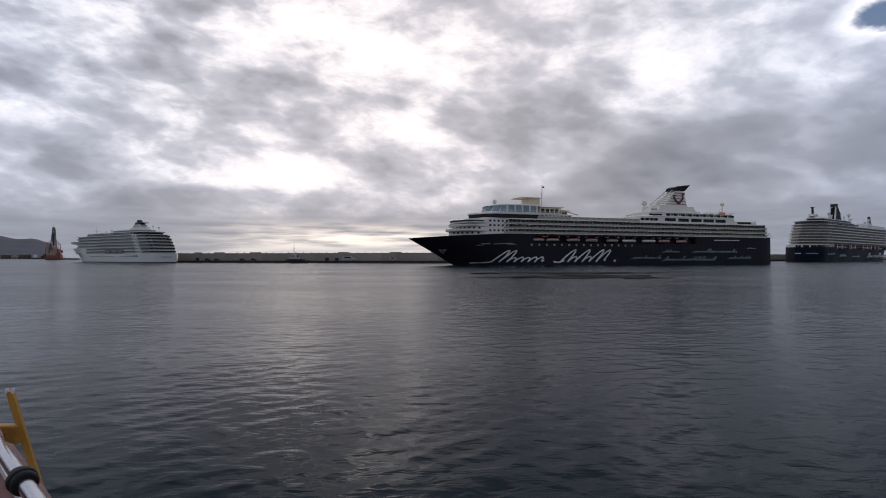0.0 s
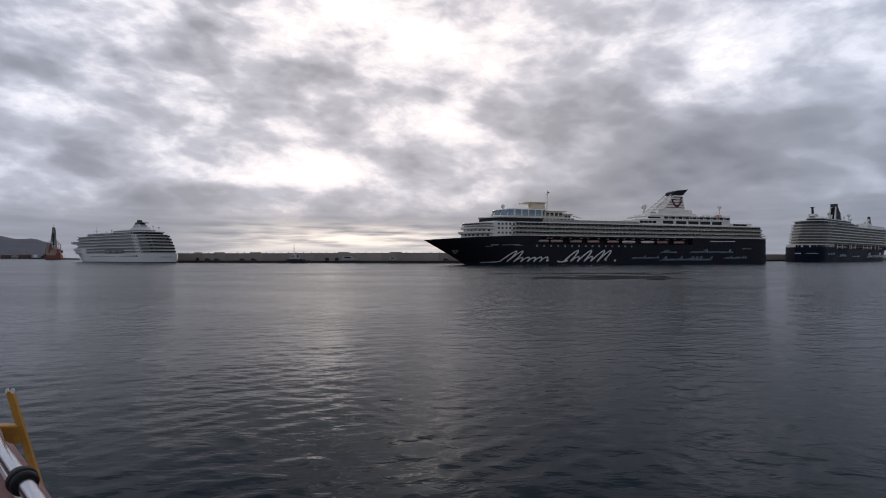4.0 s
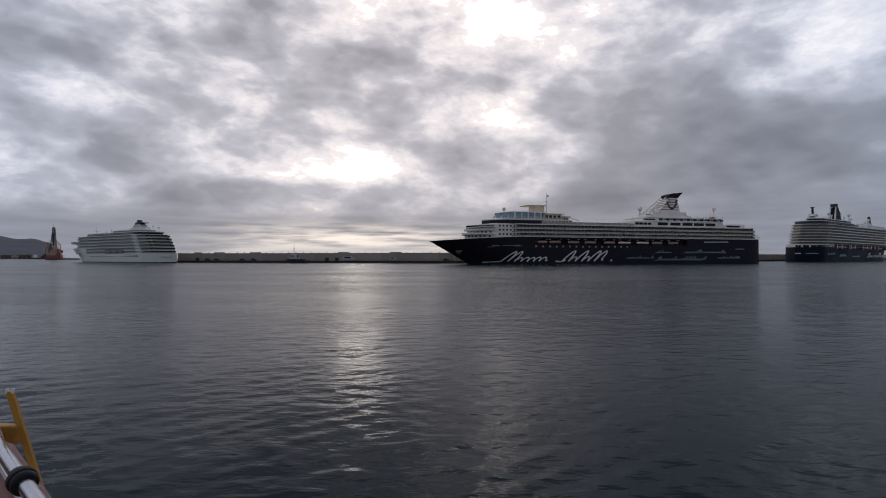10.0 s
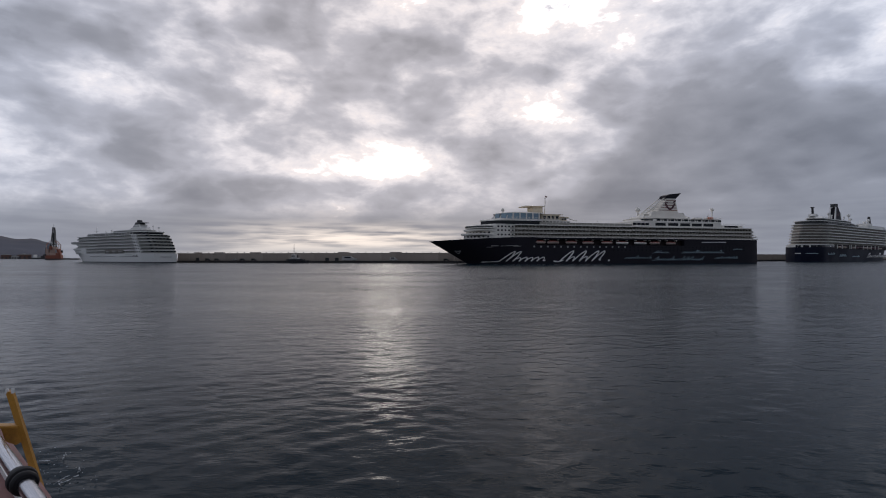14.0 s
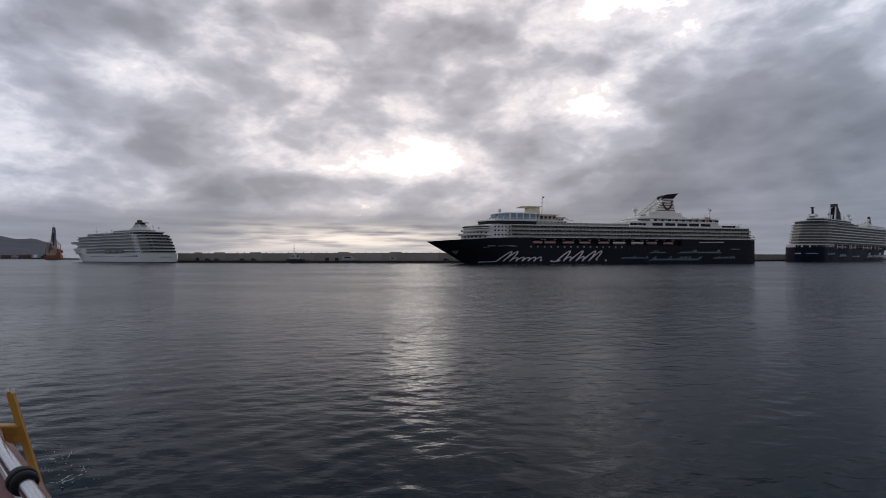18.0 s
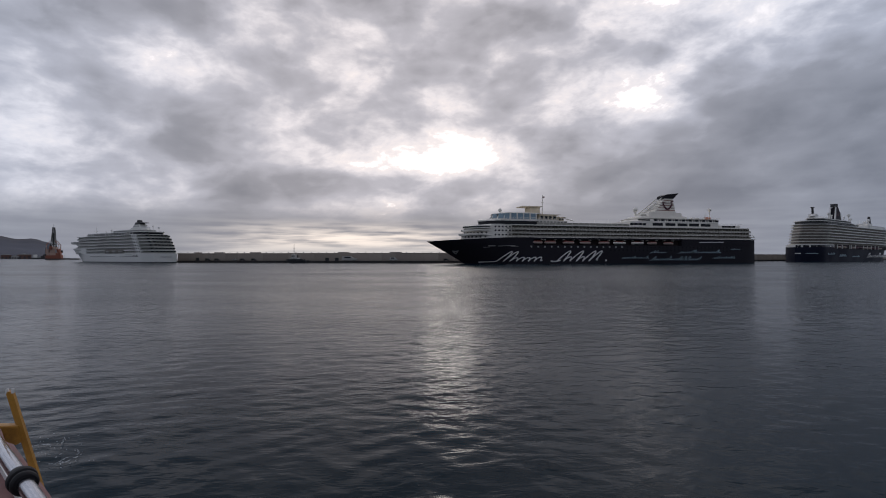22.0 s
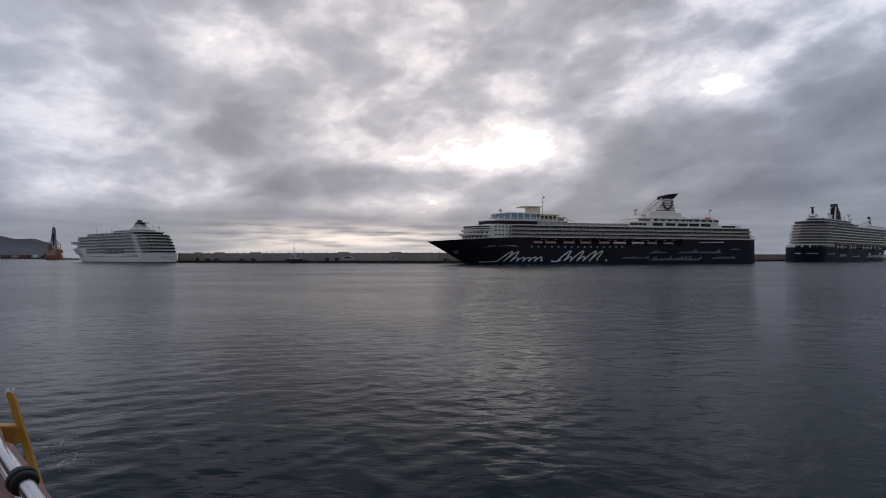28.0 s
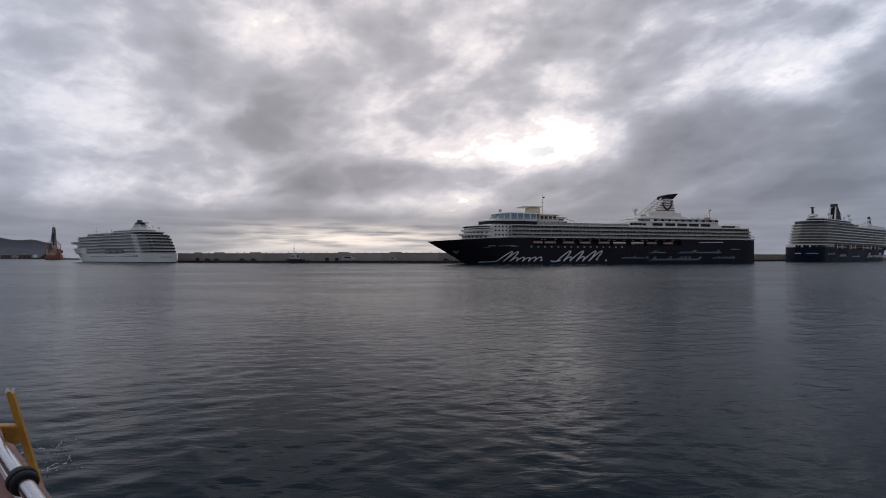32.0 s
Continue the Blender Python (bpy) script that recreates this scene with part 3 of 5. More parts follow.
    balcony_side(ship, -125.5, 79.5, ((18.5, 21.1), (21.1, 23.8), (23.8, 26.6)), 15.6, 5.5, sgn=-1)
    part("promenade_slab", rings([plan(-126.3, 74, 79, 15.9, z, 6, -123, 3) for z in (26.55, 27.25)]), WHITE, ship)
    part("base_slab", box(-126, 80, -15.7, 15.75, 18.2, 18.55), WHITE, ship)
    part("stern_gallery", rings([plan(-129.5, -124, -123.9, 14.5, z, 9, -126, 3) for z in (18.3, 18.9)]), WHITE, ship)
    for z in (21.1, 23.8):
        part("stern_gallery", rings([plan(-128.6, -124, -123.9, 14, z, 9, -126, 3) for z in (z, z + 0.9)]), WHITE, ship)
    for k, (z, w) in enumerate(((18.6, 14.5), (20.0, 14), (21.4, 13.5), (22.8, 13))):
        part("stern_stair", box(-131.4 + 0.9 * k, -126.4, w - 5.5, w, z, z + 0.5, bevel=0.1), WHITE, ship)
        part("stern_rail", tube((-131.3 + 0.9 * k, w, z + 1.5), (-126.4, w, z + 1.5), 0.09), WHITE, ship)
    part("stern_crane", tube((-128, 10, 18.6), (-133.5, 11, 21.6), 0.25), WHITE, ship)
    # sun deck
    part("deck_screen", box(-16, 57.5, 15.2, 15.3, 27.2, 28.75), BALUSTER, ship, "glass wind screen")
    part("screen_rail", box(-16, 57.5, 15.1, 15.45, 28.75, 28.95), WHITE, ship)
    row_of("screen_post", mesh_of("screen_post", box(-0.12, 0.12, 15.1, 15.4, 27.2, 28.9), WHITE), ship, [(x, 0, 0) for x in np.arange(-15, 57, 4.5)])
    part("pool_house", box(-10, 30, -11, 10.5, 27.2, 28.5), GREY, ship)
    part("forward_band", rings([plan(57.8, 80, 95.0, 15.6, z, 2.6, 58, 2, 0.01) for z in (27.3, 29.7)]), GLASS, ship, "dark band of forward windows")
    part("band_roof", rings([plan(56, 80, f, 15.9, z, 2.6, 57, 2, 0.01) for z, f in ((29.6, 95.8), (30.4, 95.6), (30.95, 93.0))]), WHITE, ship)
    part("lounge", rings([plan(57, 76, f, h, z, 2.6, 58, 2, 0.02) for z, f, h in ((30.9, 87.5, 14.2), (35.0, 84, 13.9))]), GREY, ship, "grey lounge interior")
    part("lounge_roof", rings([plan(54, 76, f, h, z, 2.6, 56, 2, 0.02) for z, f, h in ((34.9, 85.2, 14.5), (35.5, 84.2, 14.1))]), WHITE, ship)
    pane = mesh_of("lounge_pane", box(-2.1, 2.1, -0.08, 0.08, 0, 3.9), BLUE_GLASS)
    for x in (59.8, 64.6, 69.4, 74.2):
        part("lounge_pane", pane, None, ship, "blue tinted lounge glass", pose(x, 14.3, 31.0, 1.5))
    for u in (0.3, 0.6, 0.85):
        part("lounge_pane", pane, None, ship, "", pose(76 + 10.4 * u, 14.15 * (1 - u ** 2.6) + 0.25, 31.0, 4, 0, math.degrees(math.atan2(-14.1 * 2.6 * u ** 1.6, 10.6))))
    row_of("mullion", mesh_of("mullion", box(-0.45, 0.45, 14.15, 14.55, 31.0, 35.0), WHITE), ship, [(x, 0, 0) for x in (57.5, 62.2, 67.0, 71.8, 76.6)])
    for u in (0.12, 0.45, 0.73, 0.93):
        part("lounge_post", tube((76 + 11.4 * u, 14.3 * (1 - u ** 2.6) + 0.35, 30.9), (76 + 8.3 * u, 14.0 * (1 - u ** 2.6) + 0.35, 35.1), 0.38, n=6), WHITE, ship)
    part("lookout_house", box(50, 57.5, -5, 5, 35.4, 40.6, bevel=0.5), BEIGE, ship, "beige lookout house")
    part("lookout_roof", box(49, 64, -6, 6, 40.4, 41.0, bevel=0.2), BEIGE, ship)
    part("fore_terrace", box(40, 56, -13.5, 13.8, 30.2, 31.0), WHITE, ship)
    part("fore_terrace_wall", box(33, 57, -13, 13.4, 27.3, 30.3), WHITE, ship)
    row_of("terrace_window", mesh_of("terrace_window", box(-0.9, 0.9, 13.3, 13.5, 27.9, 29.6), GLASS), ship, [(x, 0, 0) for x in np.arange(34.5, 57, 2.7)])
    row_of("terrace_window", mesh_of("terrace_window", box(-1.1, 1.1, 11, 11.2, 31.4, 33.6), GLASS), ship, [(x, 0, 0) for x in (42, 45.2, 48.4, 51.6)])
    part("terrace_house", box(40, 54, -11, 11.05, 31, 34.6, bevel=0.3), BEIGE, ship, "beige terrace house")
    part("terrace_roof", box(37.5, 55, -11.6, 11.6, 34.5, 34.9, bevel=0.1), BEIGE, ship)
    part("deck_kiosk", box(33.5, 38, -6, 9.5, 30.3, 33.0, bevel=0.3), BEIGE, ship)
    part("kiosk_roof", box(32, 39.5, -7, 10.2, 32.9, 33.3, bevel=0.1), BEIGE, ship)
    row_of("kiosk_window", mesh_of("kiosk_window", box(-0.7, 0.7, 9.45, 9.6, 31.0, 32.4), GLASS), ship, [(x, 0, 0) for x in (34.8, 36.8)])
    part("slide", tube((38, 9, 33.6), (26, 10, 30.6), 0.35), WHITE, ship)
    part("radome", ball((81, 6, 37.4), 1.3), WHITE, ship)
    part("radome_post", tube((81, 6, 35.4), (81, 6, 36.6), 0.5), WHITE, ship)
    part("mast", tube((46, 0, 34), (45.6, 0, 50), 0.4, 0.15), WHITE, ship, "pale radar mast")
    for z, w in ((44.5, 1.8), (47, 1.0)):
        part("mast_yard", box(45.4, 46.0, -w, w, z, z + 0.2), WHITE, ship)
    # open-deck rails, lamps and fittings
    for x0, x1, y, z in ((33.5, 57, 13.7, 31.0), (-96, -118, 14.5, 29.2), (-72, -97, 14.2, 33.6), (58, 80, 15.4, 30.95), (-26, -40, 13.6, 33.6)):
        for dz in (0.6, 1.1):
            part("deck_rail", tube((x0, y, z + dz), (x1, y, z + dz), 0.06, n=5), WHITE, ship)
        row_of("rail_post", mesh_of("rail_post", tube((0, y, z), (0, y, z + 1.1), 0.05, n=5), WHITE), ship, [(x, 0, 0) for x in np.arange(min(x0, x1), max(x0, x1), 2.4)])
    row_of("deck_lamp", mesh_of("deck_lamp", tube((0, 14.6, 27.2), (0, 14.6, 31.6), 0.09, 0.06, 5), WHITE), ship, [(x, 0, 0) for x in np.arange(-10, 34, 11)])
    row_of("vent_box", mesh_of("vent_box", box(-1.2, 1.2, 8, 10, 33.5, 35.0, bevel=0.15), WHITE), ship, [(x, 0, 0) for x in (-76, -81, -89)])
    part("signal_flag", box(44.0, 45.4, -0.04, 0.04, 47.9, 48.8), RED, ship)
    # aft houses
    part("aft_house", rings([plan(-97, -20, -15.5, 15.0, z, 4, -95, 3) for z in (27.2, 30.9)]), WHITE, ship, "white aft house")
    part("aft_house_upper", rings([plan(-97.5, -32, f, h, z, 4, -94, 3) for z, f, h in ((30.9, -23, 15.2), (31.3, -23, 15.2), (33.2, -25, 14.2), (33.6, -24.4, 14.7))]), WHITE, ship)
    part("stern_terrace", rings([plan(-118, -97, -96, 14.6, z, 9, -116, 3) for z in (27.2, 29.2)]), WHITE, ship)
    part("terrace_opening", box(-111.5, -98.8, 14.5, 14.68, 27.6, 28.9), GLASS, ship)
    w2 = mesh_of("long_window", box(-4.4, 4.4, 14.9, 15.12, -1.05, 1.0), GLASS)
    row_of("long_window", w2, ship, [(x, 0, 29.1) for x in (-40.6, -51.7, -62.4, -72.8, -83.4)])
    row_of("long_window", mesh_of("long_window", box(-1.5, 1.5, 14.9, 15.12, -0.8, 0.8), GLASS), ship, [(x, 0, 29.0) for x in (-18.5, -22, -25.5, -29)])
    w1 = mesh_of("upper_window", box(-1.5, 1.5, 14.6, 15.06, -0.75, 0.75), GLASS)
    row_of("upper_window", w1, ship, [(x, 0, 32.3) for x in np.arange(-39, -95, -6.1)])
    row_of("upper_window", mesh_of("upper_window", box(-0.6, 0.6, 14.6, 15.02, -0.6, 0.6), GLASS), ship, [(x, 0, 32.3) for x in np.arange(-42.2, -95, -6.1)])
    part("upper_window", box(-34, -24, 14.6, 15.0, 31.7, 32.7), GLASS, ship)
    row_of("deck_rail_post", mesh_of("deck_rail_post", box(-0.1, 0.1, 13.9, 14.1, 33.6, 35.2), WHITE), ship, [(x, 0, 0) for x in np.arange(-72, -97, -3)])
    part("funnel_house", prism([(-30.5, 33.6), (-31, 35.4), (-32, 35.7), (-37.4, 36.0), (-38.2, 38.6), (-66.5, 38.6), (-68, 36), (-72, 35.6), (-72, 33.6)], -8.5, 8.5), WHITE, ship)
    part("funnel", prism([(-46, 38.5), (-55, 49.4), (-56, 50.2), (-62.8, 50.2), (-66, 38.5)], -3.6, 3.6), WHITE, ship, "white raked funnel with slits")
    part("funnel_cap", prism([(-54.2, 50.0), (-54.8, 52.0), (-58, 53.2), (-68.4, 54.4), (-63.6, 50.0)], -3.8, 3.8), NAVY, ship, "dark navy funnel cap")
    for i in range(5):
        z = 40.6 + 1.9 * i
        xa = -45.6 - (z - 38.5) * 9.4 / 10.9
        part("funnel_slit", box(xa - 1.0, -65.3 + (z - 38.5) * 0.28, 3.5, 3.72, z, z + 0.42), RED, ship)
    for y in (-3.2, 3.2):
        part("funnel_strut", tube((-37.5, y, 38.4), (-53.4, y, 50.2), 0.42, 0.35, 8), WHITE, ship)
        for k in range(7):
            u = 0.1 + 0.125 * k
            part("funnel_louvre", tube((-37.5 - 15.9 * u, y, 38.4 + 11.8 * u), (-46.2 - 9 * u, y, 38.4 + 11.8 * u), 0.32, n=6), WHITE, ship)
    part("funnel_emblem", script_bars(arch(-54, -62.4, 46.0, 4.4, 1.2) + [(-53.4, 46.6, -56.4, 46.6, 0.8), (-61.2, 47.0, -63.6, 48.4, 0.9)], 3.74, 0.15), MAROON, ship, "dark maroon curved emblem")
    part("funnel_wing", box(-64.5, -62.9, -3.2, 3.2, 45, 45.6), NAVY, ship)
    part("radome", ball((-30, 3, 40.6), 1.9), WHITE, ship)
    part("radome_post", tube((-30, 3, 36), (-30, 3, 39), 0.9), WHITE, ship)
    part("radome", ball((-98, 3, 42.2), 1.5), WHITE, ship)
    part("aft_mast", tube((-98, 3, 33), (-98, 3, 41.2), 0.45), WHITE, ship)
    part("rescue_boat", lifeboat_mesh("rescue_boat", 5.4, ORANGE), None, ship, "small orange rescue boat", Matrix.Translation((-89, 11, 34.7)))
    part("davit", tube((-86, 9.6, 33.6), (-87.4, 11, 37.6), 0.22), WHITE, ship)
    row_of("terrace_screen", mesh_of("terrace_screen", box(-2.2, 2.2, 8.3, 8.42, 35.7, 36.8), BALUSTER), ship, [(x, 0, 0) for x in (-33.4,)])
    return ship


dark_ship = build_dark_ship()


# ---------------------------------------------------------------- the white ship by the harbour mouth
def build_white_ship():
    ship = thing("cruise_ship", "white cruise ship with rows of balconies and a dark funnel top", "ship", pose(-229.5, 437, 0, 0, 0, 144.2))
    stem = lambda z: 158 + 24 * max(0.0, z / 12) ** 1.1
    round_aft = lambda i: 0.6 + 0.9 * i + 0.22 * i * i
    part("hull", hull_rings((-3, 0.2, 2.5, 5, 7.6), 0.5, 118, stem, 14, lambda z: 1.8 + 0.06 * max(z, 0), 0.34, 16), WHITE_COOL, ship, "white hull")
    part("waterline_band", hull_rings((-0.2, 0.75), 0.3, 118, lambda z: 160.6, 14.06, lambda z: 1.8, 0.34, 16), STEEL_DARK, ship, "dark boot topping")
    part("bow_flare", hull_rings((7.6, 9.5, 11.5, 13.2), 120, 124, stem, 14, lambda z: 2.1 + 0.05 * z, 0.01, 3), WHITE_COOL, ship)
    decks = [(7.7 + 2.65 * i, 7.7 + 2.65 * (i + 1)) for i in range(6)]
    for i, (z0, z1) in enumerate(decks):
        aft, fore = round_aft(i), 165 - 2.2 * i
        part("deck_house", rings([plan(aft + 1.6, 140, fore - 2, 12.6, z, 2.2, aft + 15, 2.2, 0.42) for z in (z0, z1)]), CABIN_GREY, ship, "cabin fronts coloured as if in shade")
        part("deck_edge", rings([plan(aft, 140, fore, 13.9, z, 2.2, aft + 15, 2.2, 0.42) for z in (z0 - 0.2, z0 + 0.25)]), WHITE_COOL, ship)
        part("balustrade", rings([plan(aft + 0.05, 140, fore, 13.85, z, 2.2, aft + 15, 2.2, 0.42) for z in (z0 + 0.25, z0 + 1.15)]), WHITE_RAIL, ship)
        div = mesh_of("balcony_divider", box(-0.16, 0.16, 12.7, 13.8, z0 + 0.2, z1 - 0.15), WHITE_COOL)
        row_of("balcony_divider", div, ship, [(x, 0, 0) for x in np.arange(aft + 16, 139, 4.2)])
        door = mesh_of("balcony_door", box(-0.9, 0.9, 12.5, 12.66, z0 + 0.3, z1 - 0.4), GLASS)
        row_of("balcony_door", door, ship, [(x, 0, 0) for x in np.arange(aft + 18.1, 139, 4.2)])
        for k in range(7):
            y = -9 + 3 * k
            u = 1 - (1 - min(1, max(0.0, (abs(y) / 13.9 - 0.58) / 0.42))) ** (1 / 2.2)
            part("stern_window", box(aft + 1.35 + 15 * u, aft + 1.75 + 15 * u, y - 1.05, y + 1.05, z0 + 1.0, z1 - 0.35), GLASS, ship)
    for i, (z0, z1) in enumerate(decks):
        x = 13 + 1.9 * i
        part("white_shoulder", box(x, x + 7.5, 12.2, 13.98, z0 - 0.1, z1 + 0.1), WHITE_COOL, ship, "solid white side panel")
        row_of("shoulder_window", mesh_of("shoulder_window", box(-0.8, 0.8, 13.9, 14.05, -0.45, 0.45), GLASS), ship, [(x + 2, 0, z0 + 1.5), (x + 5.4, 0, z0 + 1.5)])
    part("top_deck", rings([plan(14, 140, 154, 13.7, z, 2.2, 28, 2.2, 0.42) for z in (23.5, 24.0)]), WHITE_COOL, ship)
    part("top_house", rings([plan(19, 120, 140, 11.8, z, 2.2, 31, 2.2, 0.42) for z in (24.0, 26.0)]), GLASS, ship, "dark glazed top deck")
    row_of("glazing_post", mesh_of("glazing_post", box(-0.35, 0.35, 11.6, 11.95, 24.0, 26.0), WHITE_COOL), ship, [(x, 0, 0) for x in np.arange(32, 120, 5.2)])
    part("top_roof", rings([plan(17, 118, f, 12.3, z, 2.2, 30, 2.2, 0.42) for z, f in ((25.9, 142), (26.5, 138))]), WHITE_COOL, ship)
    part("upper_house", rings([plan(30, 70, 92, 8.5, z, 2.4, 40, 2.2, 0.4) for z in (26.5, 28.0)]), GREY, ship)
    part("upper_roof", rings([plan(28.5, 70, f, 9.2, z, 2.4, 39, 2.2, 0.4) for z, f in ((27.9, 95), (28.4, 92))]), WHITE_COOL, ship)
    part("deck_rail", tube((34, 12.6, 25.0), (120, 12.6, 25.0), 0.07, n=5), WHITE_COOL, ship)
    part("bridge", rings([plan(148, 152, 160, 13.9, z, 3, 149, 2, 0.02) for z in (17.2, 19.6)]), WHITE_COOL, ship)
    part("bridge_wing", box(149, 153, 13, 15.2, 17.4, 19.6, bevel=0.3), WHITE_COOL, ship, "white bridge wing")
    part("bridge_windows", rings([plan(149, 152, 160.2, 14.0, z, 3, 150, 2, 0.02) for z in (18.0, 19.0)]), GLASS, ship)
    # solid box: the shade inside the open bay is given by its dark colour
    part("tender_bay", box(44, 80, 12.4, 14.06, 7.9, 11.6), CABIN, ship, "tender bay as a solid box in a shade colour")
    boat = lifeboat_mesh("tender", 9, WHITE_RAIL)
    row_of("tender", boat, ship, [(x, 13.2, 9.6) for x in (50, 62, 74)], "pale grey tender boat")
    row_of("hull_port", mesh_of("hull_port", box(-0.7, 0.7, 13.9, 14.05, -0.35, 0.35), GLASS), ship, [(x, 0, 5.2) for x in np.arange(18, 112, 3.1) if not 50 < x < 60])
    row_of("shell_door", mesh_of("shell_door", box(-0.9, 0.9, 13.9, 14.06, -0.9, 0.9), NAVY_DARK), ship, [(x, 0, 6.0) for x in (19.5, 24.5)])
    part("stern_name_bar", box(0.25, 0.62, -5, 4, 4.6, 5.2), GREY, ship)
    part("name_bar", box(28, 40, 13.95, 14.08, 6.4, 7.0), GREY, ship)
    # funnel: stepped white casing under a narrow dark top
    part("funnel_base", prism([(34, 28.3), (36, 30.6), (53, 30.6), (56, 28.3)], -4.2, 4.2), WHITE_COOL, ship)
    part("funnel_casing", prism([(38, 30.5), (39.2, 33.2), (50, 33.2), (52.5, 30.5)], -3.0, 3.0), WHITE_COOL, ship, "white funnel casing")
    row_of("casing_louvre", mesh_of("casing_louvre", box(-1.2, 1.2, 2.9, 3.08, 31.2, 32.4), GREY), ship, [(x, 0, 0) for x in (42, 46, 49.4)])
    part("funnel", prism([(40.5, 33.0), (41, 35.0), (49, 35.3), (51, 33.0)], -2.2, 2.2), STEEL_DARK, ship, "dark funnel top")
    part("funnel_wing", prism([(34.5, 34.2), (35, 34.9), (44, 35.3), (44, 34.5)], -2.8, 2.8), STEEL_DARK, ship)
    part("exhaust", prism([(43, 35.2), (44.2, 37.2), (47.5, 37.5), (48.5, 35.2)], -1.3, 1.3), STEEL_DARK, ship)
    part("mast", tube((134, 0, 24), (134, 0, 34), 0.45, 0.2), WHITE_COOL, ship)
    part("mast_yard", box(133.5, 134.5, -2.2, 2.2, 29.5, 29.9), WHITE_COOL, ship)
    for x, y, z, r in ((33, 0, 32.2, 0.8), (28, -3, 31.4, 0.7), (22, -5, 30.0, 0.9), (94, 3, 29.6, 0.8), (108, 2, 28.6, 0.7)):
        part("radome", ball((x, y, z), r), WHITE_COOL, ship)
        part("radome_post", tube((x, y, 26.2), (x, y, z), 0.22), WHITE_COOL, ship)
    return ship


build_white_ship()


# ---------------------------------------------------------------- the second dark ship, moored stern-on
def build_moored_ship():
    ship = thing("cruise_ship", "large dark blue cruise ship with stacked white balcony decks", "ship", pose(368.4, 547.2, 0, 0, 0, 37.4))
    stem = lambda z: 285 + 20 * max(0.0, z / 16)
    part("hull", hull_rings((-4, 0.3, 4, 8, 12, 15.2), -1.5, 190, stem, 18, lambda z: 2.2, 0.85, 24), BLUE_HULL, ship, "dark blue hull")
    part("promenade_band", hull_rings((14.6, 18.0), -0.6, 190, stem, 17.9, lambda z: 2.4, 0.85, 24), WHITE_COOL, ship, "white band with dark openings")
    op = mesh_of("deck_opening", box(-4.4, 4.4, -18.1, -17.7, 15.2, 17.3), GLASS)
    row_of("deck_opening", op, ship, [(x, 0, 0) for x in (29, 39.5)])
    for k in range(5):
        u = (k + 0.5) / 5
        x = -0.6 + 24 * u
        y = -17.9 * (0.15 + 0.85 * (1 - (1 - u) ** 2.5))
        slope = math.degrees(math.atan2(-17.9 * 0.85 * 2.5 * (1 - u) ** 1.5, 24.0))
        part("deck_opening", box(-2.6, 2.6, -0.25, 0.15, 15.2, 17.3), GLASS, ship, "", pose(x, y, 0, 0, 0, slope))
    row_of("stern_opening", mesh_of("stern_opening", box(-0.85, -0.4, -1.1, 1.1, 15.2, 17.3), GLASS), ship, [(0, y, 0) for y in (-1.3, 1.3)])
    # flat strip on the hull side; the boat deck's inner shade is its colour
    part("boat_deck_strip", box(46, 240, -18.06, -17.5, 13.6, 18.6), NAVY_DARK, ship, "boat deck's shade as a flat dark strip")
    boat, pale = lifeboat_mesh("lifeboat", 10, MAROON), lifeboat_mesh("tender", 10, PALE_BOAT)
    row_of("lifeboat", boat, ship, [(x, -18.0, 15.6) for x in (122, 137, 182, 197)], "dark red lifeboat")
    row_of("tender", pale, ship, [(x, -18.0, 15.6) for x in (62, 78, 108, 152, 167, 212)], "pale tender boat")
    row_of("davit", mesh_of("davit", box(-0.5, 0.5, -18.6, -17.6, 14.0, 18.3), WHITE_COOL), ship, [(x, 0, 0) for x in (54, 70, 95, 100, 115, 144, 160, 175, 190, 205)])
    decks = [(17.8 + 3.05 * i, 17.8 + 3.05 * (i + 1)) for i in range(7)]
    for i, (z0, z1) in enumerate(decks):
        aft = 0.6 + 1.1 * i + (2.5 if i > 4 else 0)
        part("deck_house", rings([plan(aft + 3.0, 220, 282, 15.6, z, 3, aft + 28, 2.1, 0.94) for z in (z0, z1)]), CABIN, ship, "cabin fronts coloured as if in shade")
        part("deck_edge", rings([plan(aft, 240, 284, 17.9, z, 3, aft + 28, 2.1, 0.94) for z in (z0 - 0.2, z0 + 0.25)]), WHITE_COOL, ship)
        part("balustrade", rings([plan(aft + 0.05, 240, 284, 17.85, z, 3, aft + 28, 2.1, 0.94) for z in (z0 + 0.25, z0 + 0.95)]), BALUSTER, ship, "grey glass balcony rail")
        div = mesh_of("balcony_divider", box(-0.12, 0.12, -17.4, -16.4, z0 + 0.25, z1 - 0.2), BALUSTER)
        row_of("balcony_divider", div, ship, [(x, 0, 0) for x in np.arange(aft + 29, 250, 6.4)])
    part("top_deck", rings([plan(11, 240, 280, 17.6, z, 3, 36, 2.1, 0.94) for z in (39.1, 39.8)]), WHITE_COOL, ship)
    part("pool_house", rings([plan(20, 90, 150, 14, z, 6, 34, 2.2, 0.8) for z in (39.8, 43.0)]), STEEL_DARK, ship, "dark glazed upper deck")
    part("pool_roof", rings([plan(18, 90, f, 15, z, 6, 33, 2.2, 0.8) for z, f in ((42.9, 152), (43.6, 149))]), WHITE_COOL, ship)
    part("upper_house", rings([plan(40, 90, 158, 8, z, 6, 50, 2.2, 0.6) for z in (43.6, 46.6)]), STEEL_DARK, ship)
    part("upper_roof", rings([plan(38, 90, f, 9, z, 6, 49, 2.2, 0.6) for z, f in ((46.5, 160), (47.2, 158))]), WHITE_COOL, ship)
